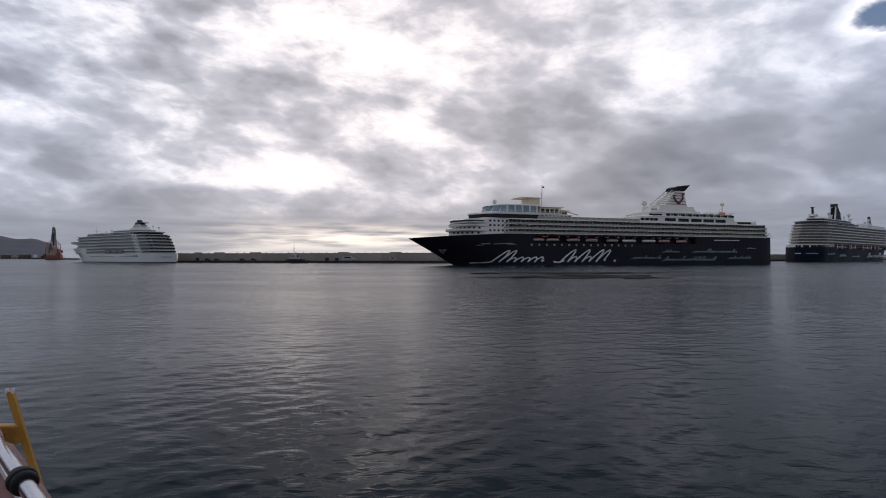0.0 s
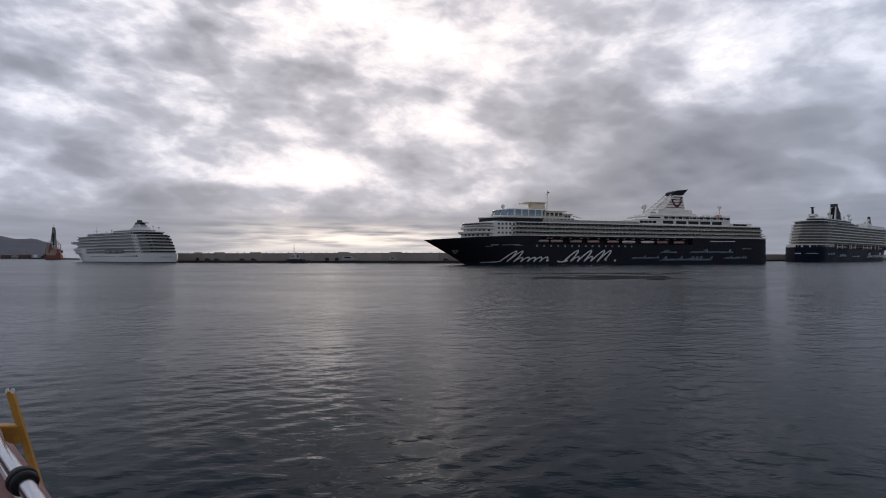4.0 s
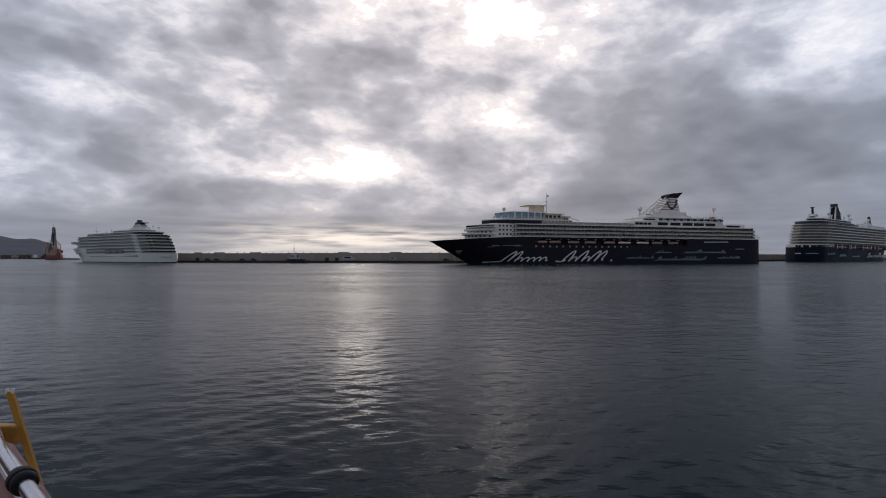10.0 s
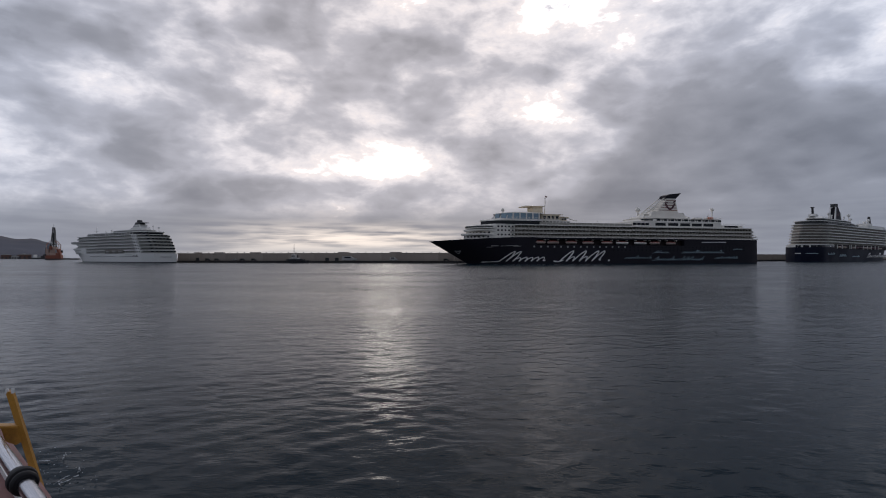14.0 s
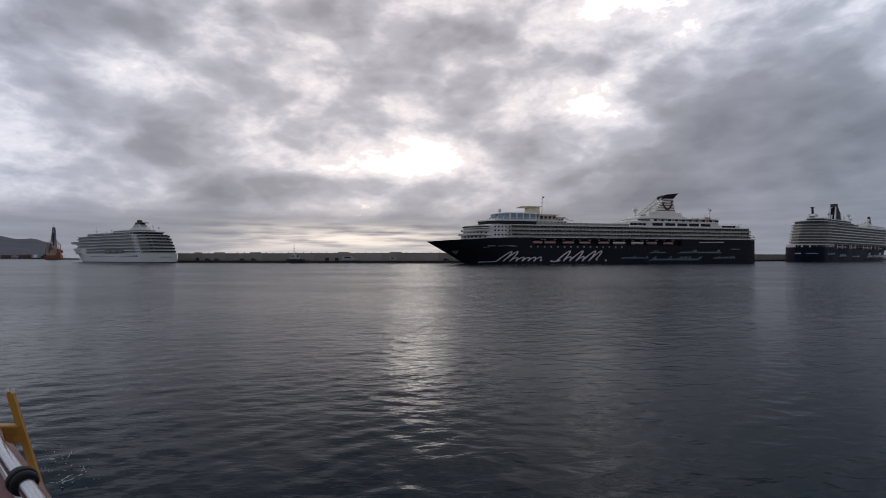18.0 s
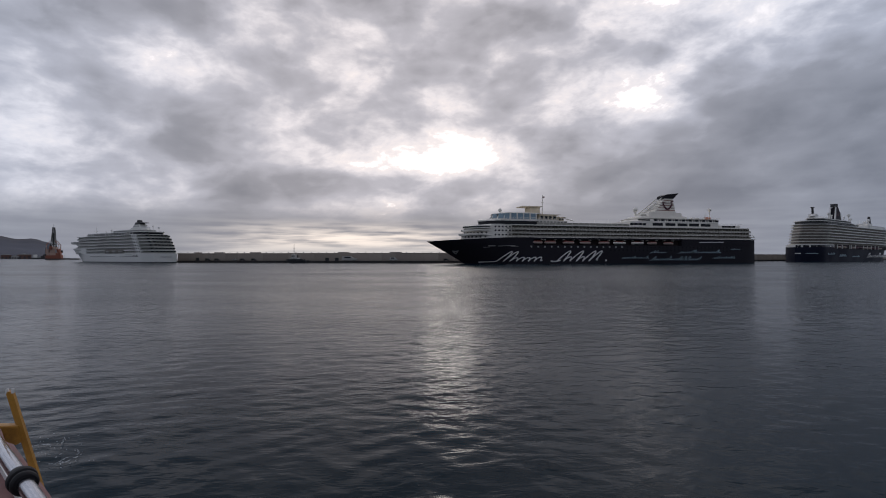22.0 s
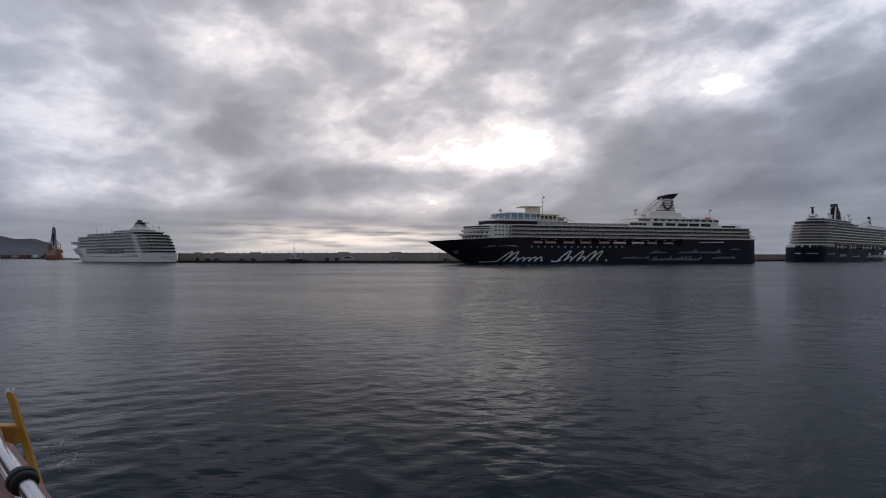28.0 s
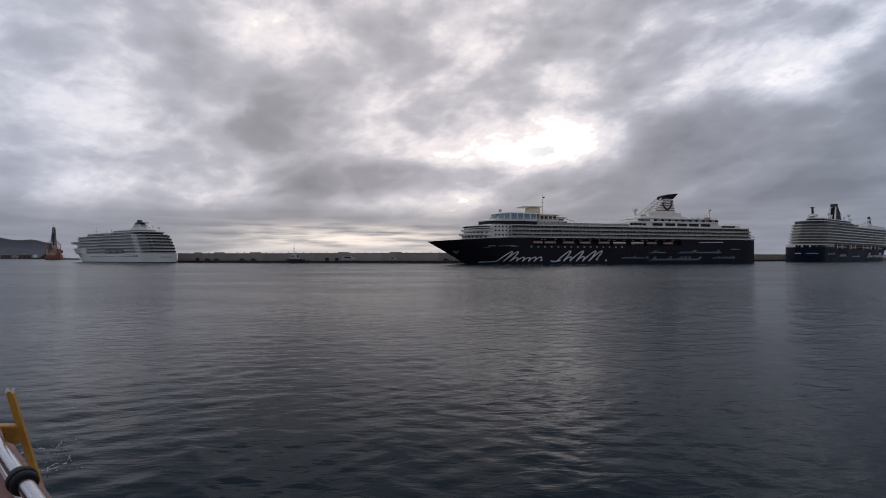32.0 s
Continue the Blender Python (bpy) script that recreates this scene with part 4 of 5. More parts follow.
    part("upper_dome", rings([plan(36 + 2 * k, 66, 84 - 3 * k, 7 - 1.5 * k, 47.2 + 0.9 * k, 3, 50, 2.2, 0.5) for k in range(4)]), WHITE_COOL, ship)
    row_of("upper_window", mesh_of("upper_window", box(-1.6, 1.6, -15.1, -13.9, 40.6, 42.3), GLASS), ship, [(x, 0, 0) for x in np.arange(38, 140, 5)])
    part("forward_house", rings([plan(190, 240, 268, 14, z, 6, 195, 3, 0.2) for z in (39.8, 44)]), WHITE_COOL, ship)
    part("funnel", prism([(104, 47), (106, 62), (114, 63), (120, 57), (124, 47)], -2.6, 2.6), NAVY, ship, "dark blue funnel")
    part("funnel_fin", prism([(101.5, 47), (105, 63), (106.6, 63), (105, 47)], -3.0, -2.0), WHITE_COOL, ship)
    part("funnel_fin", prism([(101.5, 47), (105, 63), (106.6, 63), (105, 47)], 2.0, 3.0), WHITE_COOL, ship)
    part("funnel_fin", prism([(120, 57), (124, 47), (126.5, 47), (121.5, 58)], -2.8, 2.8), WHITE_COOL, ship)
    part("funnel_top", prism([(104.5, 63), (105, 66.4), (113.5, 66.8), (114, 63)], -2.4, 2.4), STEEL_DARK, ship)
    part("funnel_emblem", script_bars(arch(108, 117, 57.5, 4.2, 1.3), -2.65, 0.15), MAROON, ship, "dark maroon curved emblem")
    part("aft_stack_base", prism([(36, 49), (38, 51.6), (46, 51.6), (49, 49)], -3, 3), WHITE_COOL, ship)
    part("aft_stack", prism([(40.2, 51.4), (39.8, 58.4), (41.9, 58.8), (42.8, 51.4)], -0.8, 0.8), STEEL_DARK, ship)
    part("aft_stack_wing", box(38.6, 42.9, -1.5, 1.5, 58.5, 59.1), STEEL_DARK, ship)
    for x, z, r in ((80, 53.6, 1.5), (149, 55, 2.0), (156, 50.5, 1.5), (226, 52, 2.0), (212, 49, 1.6), (90, 52, 1.0), (132, 52, 1.0)):
        part("radome", ball((x, -3, z), r), WHITE_COOL, ship)
        part("radome_post", tube((x, -3, z - 8), (x, -3, z), 0.6), WHITE_COOL, ship)
    part("forward_mast", prism([(238, 44), (241, 58), (243, 58), (248, 44)], -1.2, 1.2), STEEL_DARK, ship)
    part("deck_pavilion", prism([(214, 43.8), (216, 48), (230, 48), (234, 43.8)], -6, 6), WHITE_COOL, ship)
    row_of("deck_mast", mesh_of("deck_mast", tube((0, -6, 43), (0, -6, 50), 0.22, 0.1, 6), WHITE_COOL), ship, [(x, 0, 0) for x in (60, 70, 166, 178, 192)])
    part("side_strokes", script_bars([(-a, b, -c, d, w) for a, b, c, d, w in squiggle(-160, -235, 4.6, 5.6, 0.5, 9, (0, 1, 12, 13))], -18.0, 0.12), SCRIPT, ship, "white brushed strokes")
    for k, (xa, xb, z, h, w) in enumerate(((-62, -84, 5.6, 2.4, 0.3), (-26, -46, 7.6, 1.8, 0.26), (-104, -130, 5.2, 2.2, 0.3))):
        part("side_strokes", script_bars([(-a, b, -c, d, e) for a, b, c, d, e in squiggle(xa, xb, z, h, w, 31 + k)], -18.0, 0.12), SCRIPT_BLUE, ship, "pale blue strokes")
    part("stern_name_bar", box(-1.75, -1.5, -2.6, 2.6, 8.4, 9.2), SCRIPT, ship)
    part("stern_name_bar", box(-6, 6, -0.15, 0.2, 8.4, 9.0), SCRIPT_BLUE, ship, "", pose(4.2, -10.6, 0, 0, 0, -42))
    return ship


build_moored_ship()


# ---------------------------------------------------------------- small craft, rig
def build_tug():
    tug = thing("tugboat", "small tugboat with dark hull and white wheelhouse by the quay", "tugboat", pose(-117, 424, 0, 0, 0, 168))
    part("hull", rings([plan(-9, 3, 8.5 + 0.5 * z, 3.6 + 0.1 * z, z, 2.2, -7, 2, 0.2) for z in (-1.5, 0.2, 1.4, 2.2)]), STEEL_DARK, tug, "black hull")
    part("bulwark", rings([plan(-2, 3, 9.8, 3.9, z, 2.2, -1.5, 2, 0.1) for z in (2.2, 3.2)]), STEEL_DARK, tug)
    part("deck_house", box(-1.5, 5.2, -2.2, 2.2, 2.2, 4.3, bevel=0.2), PALE_CAR, tug, "pale deck house")
    part("wheelhouse", box(1.4, 4.4, -1.6, 1.6, 4.3, 6.5, bevel=0.25), PALE_CAR, tug)
    for x in (2.0, 2.9, 3.8):
        part("wheelhouse_window", box(x - 0.35, x + 0.35, 1.58, 1.66, 5.2, 6.1), GLASS, tug)
    for x in (-0.6, 0.8, 2.2, 3.6):
        part("porthole", tube((x, 2.15, 3.4), (x, 2.26, 3.4), 0.28, n=10), GLASS, tug)
    part("roof", box(1.0, 4.8, -1.9, 1.9, 6.5, 6.75, bevel=0.1), WHITE, tug)
    part("mast", tube((2.9, 0, 6.7), (2.8, 0, 15.2), 0.24, 0.12), WHITE, tug)
    for z, w in ((9.4, 1.1), (11.6, 1.6)):
        part("mast_yard", box(2.6, 3.1, -w, w, z, z + 0.25), WHITE, tug)
    part("radar", box(2.2, 3.6, -0.9, 0.9, 8.0, 8.3), WHITE, tug)
    part("funnel", tube((-0.8, 1.0, 4.3), (-0.9, 1.0, 6.4), 0.5), STEEL_DARK, tug)
    part("tow_winch", tube((-3.6, -1.1, 2.9), (-3.6, 1.1, 2.9), 0.7, n=12), STEEL_DARK, tug)
    part("tow_bitt", box(-6.3, -5.8, -1.0, 1.0, 2.2, 3.4, bevel=0.08), STEEL_DARK, tug)
    for x in (-6, -3, 0, 3, 6):
        part("tyre_fender", ball((x, 3.75, 1.4), 0.55, squash=1.0, u=8, v=6), RUBBER, tug)


def build_quay_vehicle(name, label, category, x, length, height, body):
    m, _ = along(WALL_LINE[0], WALL_LINE[1])
    v = thing(name, label, category, m @ Matrix.Translation((x, 2.6, 1.7)))
    part("body", rings([plan(-length / 2, length * 0.32, length / 2, 1.0, z, 5, -length / 2 + 0.4, 3) for z in (0.45, height * 0.55)]), body, v)
    part("cabin", rings([plan(-length / 2 + 0.2, l * 0.5, l, 0.95, z, 5, -length / 2 + 0.8, 3) for z, l in ((height * 0.55, length * 0.34), (height * 0.96, length * 0.16), (height, length * 0.12))]), body, v)
    part("side_window", box(-length * 0.3, length * 0.12, -0.99, -0.93, height * 0.6, height * 0.88), GLASS, v)
    for dx in (-0.32, 0.32):
        for y in (-0.85, 0.85):
            part("wheel", tube((dx * length, y - 0.12, 0.35), (dx * length, y + 0.12, 0.35), 0.35, n=12), RUBBER, v)


def build_rig():
    rig = thing("drillship", "orange-red drilling ship with a tall dark derrick in the harbour", "drillship", pose(-820, 1110, 0, 0, 0, 200))
    part("hull", rings([plan(-16, 6, 13 + 0.2 * z, 10, z, 2.5, -12, 2.5, 0.2) for z in (-3, 4, 9)]), RIG_RED, rig, "orange-red hull")
    part("deck_block", box(-13, 6, -8, 8, 9, 15, bevel=0.6), PALE_RIG, rig)
    part("accommodation", box(6, 12, -7, 7, 9, 22, bevel=0.5), PALE_RIG, rig, "pale accommodation block")
    part("module", box(-13, -8, -6, 6, 15, 23, bevel=0.5), RIG_RED, rig)
    part("substructure", box(-7, 5, -6, 6, 15, 27, bevel=0.5), PALE_RIG, rig)
    for sx in (-1, 1):
        for sy in (-1, 1):
            part("derrick_leg", tube((-1 + 4.6 * sx, 4.6 * sy, 26), (-1 + 1.8 * sx, 1.8 * sy, 66), 0.55, 0.45, 6), STEEL_DARK, rig)
    for i in range(7):
        z0, z1 = 26 + 5.7 * i, 26 + 5.7 * (i + 1)
        a, b = 4.6 - 2.8 * (z0 - 26) / 40, 4.6 - 2.8 * (z1 - 26) / 40
        bm = bmesh.new()
        for p, q in (((-1, -1), (1, -1)), ((1, -1), (1, 1)), ((1, 1), (-1, 1)), ((-1, 1), (-1, -1))):
            tube((-1 + a * p[0], a * p[1], z0), (-1 + b * q[0], b * q[1], z1), 0.3, n=5, bm=bm)
            tube((-1 + a * q[0], a * q[1], z0), (-1 + b * p[0], b * p[1], z1), 0.3, n=5, bm=bm)
            tube((-1 + b * p[0], b * p[1], z1), (-1 + b * q[0], b * q[1], z1), 0.3, n=5, bm=bm)
        part("derrick_bay", bm, STEEL_DARK, rig)
    part("crown_block", box(-3.2, 1.2, -2.2, 2.2, 65, 68, bevel=0.3), STEEL_DARK, rig)
    part("standpipe_rack", box(-2.2, 0.2, -1.2, 1.2, 27, 56), STEEL_DARK, rig)
    part("gin_pole", tube((-1, 0, 69), (-1, 0, 74), 0.6, 0.3, 6), STEEL_DARK, rig)
    for x, y in ((-12, -6), (10, 6), (-12, 6)):
        part("crane_post", tube((x, y, 12), (x, y, 32), 0.9, 0.7, 8), PALE_RIG, rig)
        part("crane_boom", tube((x, y, 30), (x + 7 * (1 if x < 0 else -1), y, 40), 0.7, 0.5, 6), RIG_RED, rig)
    rnd = random.Random(8)
    for i in range(46):
        x, y, w, h = rnd.uniform(-14.5, 12), rnd.uniform(-9, 9), rnd.uniform(0.8, 2.6), rnd.uniform(1.5, 7)
        z = rnd.choice((9.0, 9.0, 15.0, 22.0)) if -7 < x < 5 else 9.0 + rnd.choice((0, 6))
        part("deck_module", box(x - w, x + w, y - w, y + w, z - 1, z + h, bevel=0.15), rnd.choice((PALE_RIG, RIG_RED, STEEL_DARK, GREY, RIG_RED)), rig)
    for i in range(10):
        x, y = rnd.uniform(-14, 12), rnd.uniform(-8, 8)
        part("vent_mast", tube((x, y, 9), (x + rnd.uniform(-2, 2), y, rnd.uniform(24, 36)), 0.35, 0.2, 5), STEEL_DARK, rig)
    part("hull_stripe", rings([plan(-16.1, 6, 13.9 + 0.2 * z, 10.1, z, 2.5, -12, 2.5, 0.2) for z in (-1, 2.2)]), STEEL_DARK, rig)
    part("quay_block", box(-46, -15, -8, 8, -2, 2.4, bevel=0.3), QUAY_DARK, rig, "low dark barge")


build_tug()
build_quay_vehicle("coach", "long white coach parked on the quay", "coach", 164.6, 13.5, 3.7, PALE_CAR)
for along_wall in (31.8, 41.0, 65.8, 76.6, 247):
    build_quay_vehicle("parked_car", "dark car parked at the foot of the breakwater wall", "car", along_wall, 4.8, 1.9, STEEL_DARK)
build_quay_vehicle("parked_car", "small pale car parked at the foot of the breakwater wall", "car", 58.5, 4.2, 1.6, PALE_CAR)
build_quay_vehicle("van", "pale delivery van parked on the quay", "van", 203, 6.4, 3.1, PALE_CAR)
build_rig()


# ---------------------------------------------------------------- the vessel underfoot
def build_own_vessel():
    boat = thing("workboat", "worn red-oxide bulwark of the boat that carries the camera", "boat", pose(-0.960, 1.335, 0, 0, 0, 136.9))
    # along +x: away along the rail; +y: inboard
    part("side_plate", box(-3.2, 4.5, 0.016, 0.07, -0.6, 3.845), OXIDE, boat)
    part("cap_rail", box(-3.2, 4.5, 0.012, 0.24, 3.84, 3.90, bevel=0.012), OXIDE, boat, "worn red-brown cap rail")
    part("deck_plate", box(-3.2, 4.5, 0.07, 3.4, 2.80, 2.88), DECK, boat)
    part("inner_plate", box(-3.2, 4.5, 3.4, 3.46, -0.6, 3.86), OXIDE, boat)
    for x in (-3.2, 4.46):
        part("end_plate", box(x, x + 0.04, 0.06, 3.4, -0.6, 3.84), OXIDE, boat)
    part("bottom_plate", box(-3.16, 4.46, 0.06, 3.4, -0.6, -0.54), OXIDE, boat)
    # white paint stands in for the bright reflection of the metal
    part("trim_strip", box(-3.2, 4.5, 0.070, 0.080, 3.899, 3.918), SCRIPT, boat, "thin metal strip, its bright sheen painted white")
    return boat


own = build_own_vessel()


def build_handrail():
    """Stainless rail over the cap, held by a rubber collar."""
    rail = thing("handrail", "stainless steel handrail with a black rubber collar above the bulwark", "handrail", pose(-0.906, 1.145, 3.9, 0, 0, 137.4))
    part("tube", tube((-1.6, 0, 0.12), (3.2, 0, 0.12), 0.0155, n=24), STAINLESS, rail, "shiny stainless tube")
    bm = bmesh.new()
    prof = [(-0.034, 0.0157), (-0.034, 0.0215), (-0.031, 0.0245), (-0.024, 0.0262), (-0.019, 0.0255), (-0.016, 0.0228), (-0.011, 0.0228), (-0.008, 0.0272), (-0.001, 0.0285), (0.008, 0.0282), (0.012, 0.0262), (0.014, 0.0225), (0.034, 0.0205), (0.042, 0.0188), (0.045, 0.0157)]
    rings([[(x, r * math.cos(q), 0.12 + r * math.sin(q)) for q in [i / 28 * math.tau for i in range(28)]] for x, r in prof], bm)
    part("collar", bm, RUBBER, rail, "black rubber collar")
    for x in (-1.2, 1.0, 2.6):
        part("stanchion", tube((x, 0.0, -0.01), (x, 0, 0.11), 0.014, n=12), STAINLESS, rail)
    return rail


def build_yellow_post():
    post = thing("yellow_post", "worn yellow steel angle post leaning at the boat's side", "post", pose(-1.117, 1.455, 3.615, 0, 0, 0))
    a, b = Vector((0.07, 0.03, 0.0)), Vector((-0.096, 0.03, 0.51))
    for name, dx, dy in (("flange", 0.0, 0.0), ("web", -0.0105, 0.012)):
        bm = bmesh.new()
        w, d = ((0.0088, 0.003), (0.003, 0.012))[name == "web"]
        rings([[(p.x + dx + sx * w, p.y + dy + sy * d, p.z) for sx, sy in ((-1, -1), (1, -1), (1, 1), (-1, 1))] for p in (a, a.lerp(b, 0.5), b)], bm)
        part(name, bm, YELLOW, post)
    part("bracket", prism([(-0.118, 0.412), (-0.07, 0.412), (-0.058, 0.372), (-0.074, 0.362), (-0.104, 0.372)], 0.026, 0.034), YELLOW, post, "yellow bracket plate")
    part("bracket_arm", box(-0.16, -0.066, 0.022, 0.048, 0.408, 0.416, bevel=0.002), YELLOW, post)
    part("end_bolt", tube((-0.104, 0.03, 0.505), (-0.104, 0.03, 0.517), 0.004, n=8), SCRIPT, post)
    part("end_bolt", tube((-0.088, 0.03, 0.505), (-0.088, 0.03, 0.517), 0.004, n=8), SCRIPT, post)
    return post


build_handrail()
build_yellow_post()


def build_far_shore():
    """Low port sheds and moored craft at the foot of the hill."""
    for i, (az, w, h, material, label) in enumerate((
            (-39.6, 26, 15, SHED, "reddish port shed at the foot of the hill"), (-39.0, 20, 11, GREY, "grey port shed at the foot of the hill"),
            (-38.4, 34, 17, SHED, "dull red port shed at the foot of the hill"), (-37.6, 22, 9, GREY, "grey port shed at the foot of the hill"),
            (-36.9, 30, 12, STEEL_DARK, "dark port shed at the foot of the hill"), (-36.2, 18, 16, STEEL_DARK, "dark port shed at the foot of the hill"))):
        q = radians(az)
        shed = thing("port_shed", label, "shed", pose(2100 * math.sin(q), 2100 * math.cos(q), 0, 0, 0, -az), group="sheds along the far shore")
        part("wall", box(-w / 2, w / 2, -9, 9, -1, h * 0.8), material, shed)
        part("roof", prism([(-w / 2 - 0.6, h * 0.8), (0, h), (w / 2 + 0.6, h * 0.8)], -9.6, 9.6), GREY, shed)
        for k in range(3):
            part("door", box(-w / 3 + k * w / 3 - 2.2, -w / 3 + k * w / 3 + 2.2, -9.2, -8.95, 0, h * 0.45), STEEL_DARK, shed)
    for az, L, hh in ((-37.2, 46, 9), (-35.9, 40, 6)):
        q = radians(az)
        b = thing("coaster", "small dark coastal ship moored under the hill", "ship", pose(1750 * math.sin(q), 1750 * math.cos(q), 0, 0, 0, -az), group="craft along the far shore")
        part("hull", rings([plan(-L / 2, L * 0.2, L / 2 + z * 0.5, 4.5, z, 2, -L / 2 + 3, 2, 0.2) for z in (-1.5, 0.5, hh * 0.45)]), STEEL_DARK, b)
        part("deck_house", box(-L * 0.42, -L * 0.22, -3.4, 3.4, hh * 0.45, hh + 3, bevel=0.3), WHITE_COOL, b)
        part("mast", tube((L * 0.2, 0, hh * 0.4), (L * 0.2, 0, hh + 6), 0.4, 0.25, 6), GREY, b)
    w = thing("villa", "small white house on the hillside", "house", pose(-1900, 2290, 33, 0, 0, 40))
    part("wall", box(-8, 8, -5, 5, -6, 6), WHITE, w)
    part("roof", prism([(-8.6, 6), (0, 9), (8.6, 6)], -5.5, 5.5), RIG_RED, w)


def build_foam():
    """Thin broken curls and specks of foam, lying flat."""
    rnd = random.Random(11)
    bm = bmesh.new()
    spots = []
    for cx, cy, r, a0, a1, n in ((0.25, 0.05, 0.55, -0.6, 1.9, 26), (-0.55, -0.1, 0.35, 2.2, 4.4, 18), (-1.1, 0.15, 0.5, 0.4, 1.6, 12), (0.9, 0.25, 0.4, 3.4, 4.9, 12)):
        for i in range(n):
            q = a0 + (a1 - a0) * i / n + rnd.gauss(0, 0.05)
            rr = r * rnd.gauss(1, 0.06)
            spots.append((cx + rr * math.cos(q), cy + 0.7 * rr * math.sin(q), rnd.uniform(0.006, 0.020), q + math.pi / 2))
    for i in range(46):
        spots.append((rnd.uniform(-1.7, 1.6), rnd.gauss(0, 0.34), rnd.uniform(0.004, 0.013), rnd.uniform(0, 3)))
    for cx, cy, r, turn in spots:
        n, l = 7, rnd.uniform(1.2, 3.2)
        lo = []
        for k in range(n):
            x, y = r * l * rnd.uniform(0.7, 1.2) * math.cos(k / n * math.tau), r * rnd.uniform(0.4, 0.8) * math.sin(k / n * math.tau)
            lo.append((cx + x * math.cos(turn) - y * math.sin(turn), cy + x * math.sin(turn) + y * math.cos(turn), 0))
        rings([lo, [(cx + (x - cx) * 0.6, cy + (y - cy) * 0.6, 0.005) for x, y, _ in lo]], bm)
    me = mesh_of("foam", bm, FOAM)
    return tagged(new("foam", me), "thin curls of white foam on the water by the boat", "foam", kind="stuff")


def build_wash():
    """Streaks of smoothed water off the departing ship's side, the hull's dark reflection put into their colour."""
    rnd = random.Random(6)
    bm = bmesh.new()
    for i in range(74):
        band = rnd.random() < 0.65
        u = rnd.triangular(-1, 1, 0.2)
        cx, cy = (24 * u, -13 + rnd.gauss(0, 4.5) + 3 * u) if band else (30 * u + 4, 17 + rnd.gauss(0, 6) + 6 * u)
        a, b, h = rnd.uniform(2.5, 9.0) * (1.1 - 0.6 * abs(u)), rnd.uniform(0.9, 3.2), rnd.uniform(0.05, 0.2)
        n = 14
        ring = []
        for k in range(n):
            q = k / n * math.tau
            w = rnd.uniform(0.75, 1.2)
            ring.append((cx + a * w * math.cos(q), cy + b * w * math.sin(q), -0.02))
        rings([ring, [(cx + (x - cx) * 0.8, cy + (y - cy) * 0.75, h) for x, y, _ in ring], [(cx + (x - cx) * 0.2, cy + (y - cy) * 0.2, h * 1.1) for x, y, _ in ring]], bm)
    me = mesh_of("wash", bm, WASH)
    return tagged(new("wash", me), "dark streaks of water off the ship's side, hull reflection in their colour", "wash", kind="stuff")


build_far_shore()
foam = build_foam()
wash = build_wash()


def build_gull():
    gull = thing("seagull", "white seagull gliding low over the water with grey wings", "bird")
    part("body", rings([[(x, 0.05 * k * math.cos(q), 0.045 * k * math.sin(q)) for q in [i / 8 * math.tau for i in range(8)]] for x, k in ((-0.17, 0.25), (-0.1, 0.8), (0.0, 1.0), (0.1, 0.85), (0.16, 0.6), (0.2, 0.55), (0.23, 0.3))]), WHITE_RAIL, gull, "white body")
    part("beak", tube((0.22, 0, 0.0), (0.27, 0, -0.008), 0.01, 0.003, 6), YELLOW, gull)
    part("tail", rings([[(-0.15, -0.03, 0), (-0.15, 0.03, 0), (-0.27, 0.06, 0), (-0.27, -0.06, 0)], [(-0.15, -0.03, 0.012), (-0.15, 0.03, 0.012), (-0.27, 0.06, 0.008), (-0.27, -0.06, 0.008)]]), WHITE_RAIL, gull)
    for sgn in (1, -1):
        inner = [(0.08, 0.03, 0.03), (-0.07, 0.03, 0.02), (-0.06, 0.28, 0.12), (0.09, 0.28, 0.13)]
        outer = [(0.09, 0.28, 0.13), (-0.06, 0.28, 0.12), (-0.16, 0.62, 0.04), (-0.12, 0.63, 0.04)]
        for name, quad in (("wing", inner), ("wing_tip", outer)):
            pts = [(x, sgn * y, z) for x, y, z in quad]
            part(name, rings([pts, [(x, y, z + 0.012) for x, y, z in pts]]), GREY, gull)
    return gull


gull = build_gull()
gull_again = copy_thing(gull, pose(80, 10, 12))
gull_again.scale = (0.5, 0.5, 0.5)
tagged(gull_again, "small white seabird banking steeply just over the water")


SHIP_ROWS = [
    (0.0, 104.6, 343.6, 199.7), (1.0, 108.2, 351.9, 198.8), (2.0, 111.2, 359.3, 198.0), (3.0, 113.0, 364.8, 197.8),
    (5.5, 114.0, 375.4, 198.1), (6.5, 114.4, 378.8, 198.0), (7.5, 115.3, 382.6, 197.5), (8.5, 116.5, 386.6, 196.8),
    (10.0, 117.5, 388.3, 196.7), (12.0, 118.0, 391.0, 196.1), (13.5, 117.9, 393.0, 195.9), (17.0, 116.3, 395.4, 195.3),
    (20.0, 116.1, 394.8, 195.6), (26.0, 116.4, 395.0, 195.6), (32.0, 116.5, 396.0, 195.5)]
CLOUD_DRIFT = (1350.0, -800.0)
WATER_DRIFT = (5.0, -3.5)


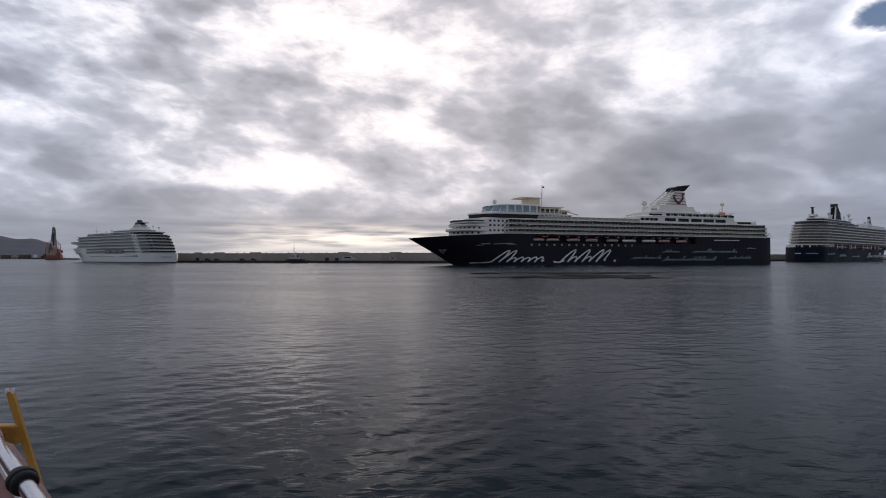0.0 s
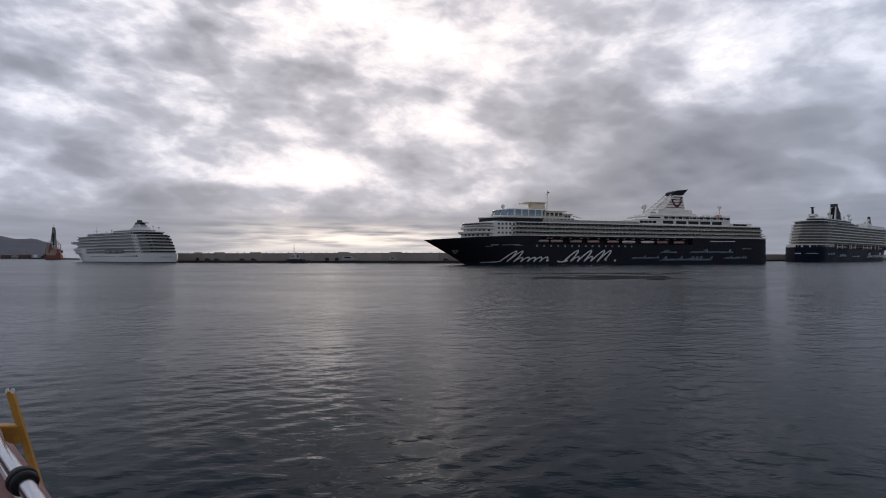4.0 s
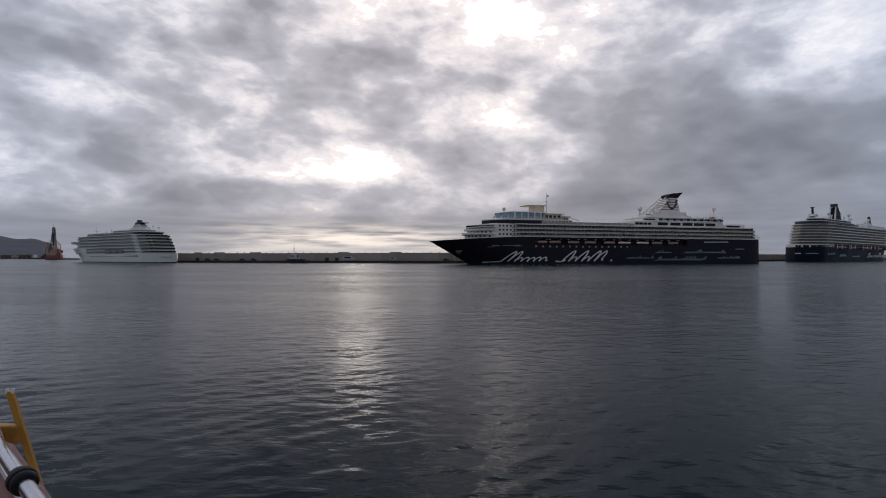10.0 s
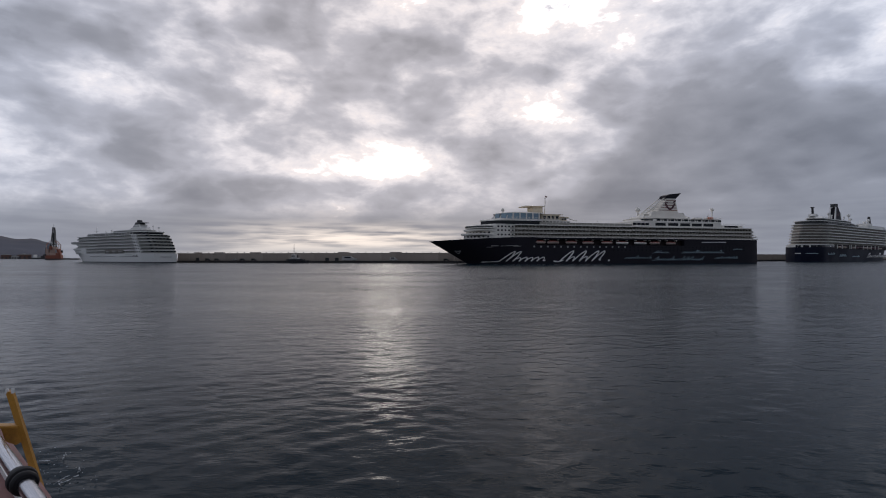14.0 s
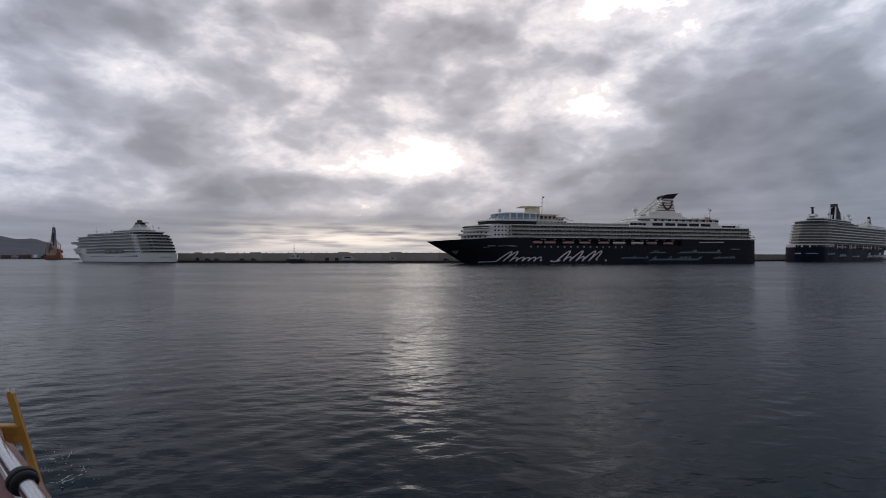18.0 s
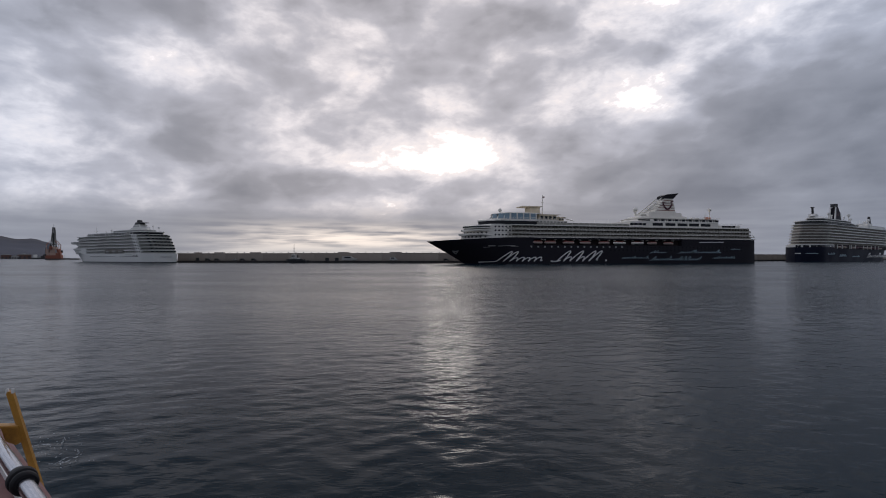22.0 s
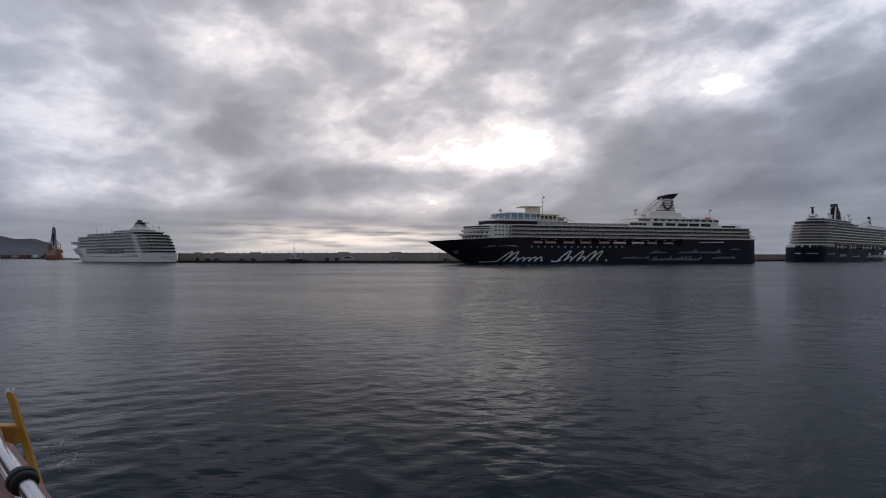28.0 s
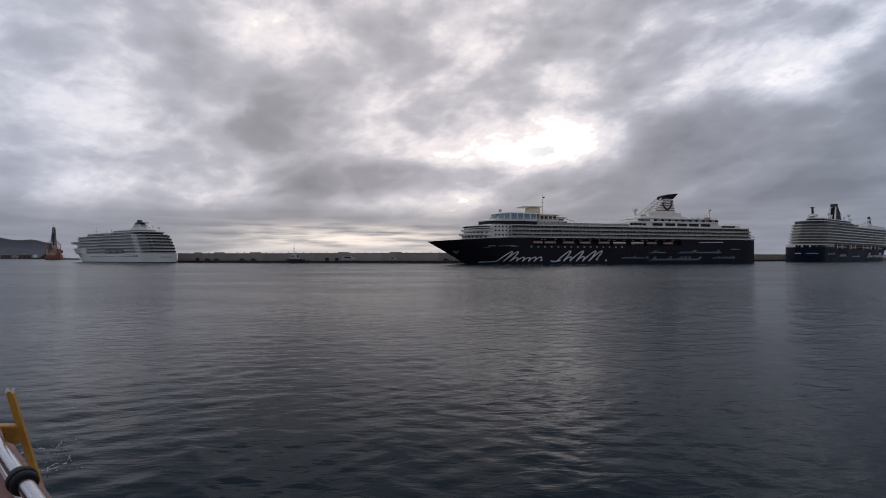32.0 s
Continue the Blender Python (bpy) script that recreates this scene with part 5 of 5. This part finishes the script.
def motions():
    walk(dark_ship, [(t, pose(x, y, 0, 0, 0, a)) for t, x, y, a in SHIP_ROWS])
    u = lambda t: t / SECONDS - 0.5
    walk(clouds, [(t, pose(CLOUD_DRIFT[0] * u(t), CLOUD_DRIFT[1] * u(t), 0)) for t in (0.0, 8.0, 16.0, 24.0, 32.0)])
    walk(water, [(t, pose(WATER_DRIFT[0] * u(t), WATER_DRIFT[1] * u(t), 0)) for t in (0.0, 16.0, 32.0)])
    # the gull crosses the view once, low over the water
    walk(gull, [(0.0, pose(60, 5, 9, 0, 0, 170)), (11.0, pose(42, 12, 5, 0, 0, 165)), (12.4, pose(19, 17, 1.3, 0, 0, 168)), (13.0, pose(8.55, 18, 0.45, -4, 0, 172)), (13.7, pose(-6, 16, 1.2, 0, 0, 195)),
                (14.6, pose(-24, 8, 4, 0, 0, 210)), (20.0, pose(-70, -30, 12, 0, 0, 215)), (32.0, pose(-150, -90, 20, 0, 0, 215))])
    walk(gull_again, [(0.0, pose(90, 30, 14, 0, 0, 165)), (15.5, pose(48, 24, 6, 0, 0, 165)), (16.6, pose(15, 20.5, 1.4, 30, 0, 170)), (17.0, pose(5.75, 20, 0.70, 70, 0, 130)), (17.3, pose(-2, 16, 1.3, 40, 0, 190)),
                      (18.0, pose(-22, 9, 5, 10, 0, 205)), (32.0, pose(-150, -80, 20, 0, 0, 215))])
    # the wash spreads and subsides as the ship gathers way
    walk(wash, [(0.0, pose(30, 134, 0.02)), (2.0, pose(31, 132, 0.0)), (3.5, pose(33, 131, -0.04)), (7.0, pose(36, 131, -0.3)), (32.0, pose(39, 132, -0.8))])
    # the foam drifts out from under the boat's side and lingers there
    walk(foam, [(0.0, pose(-7.2, 7.4, 0.03, 0, 0, -40)), (9.0, pose(-7.9, 9.4, 0.03, 0, 0, -45)), (12.5, pose(-8.15, 10.9, 0.06, 0, 0, -42)), (19.0, pose(-8.1, 11.2, 0.06, 0, 0, -44)),
                (24.0, pose(-9.3, 12.4, 0.05, 0, 0, -40)), (29.0, pose(-8.75, 11.8, 0.05, 0, 0, -42)), (32.0, pose(-8.85, 11.75, 0.05, 0, 0, -46))])


motions()
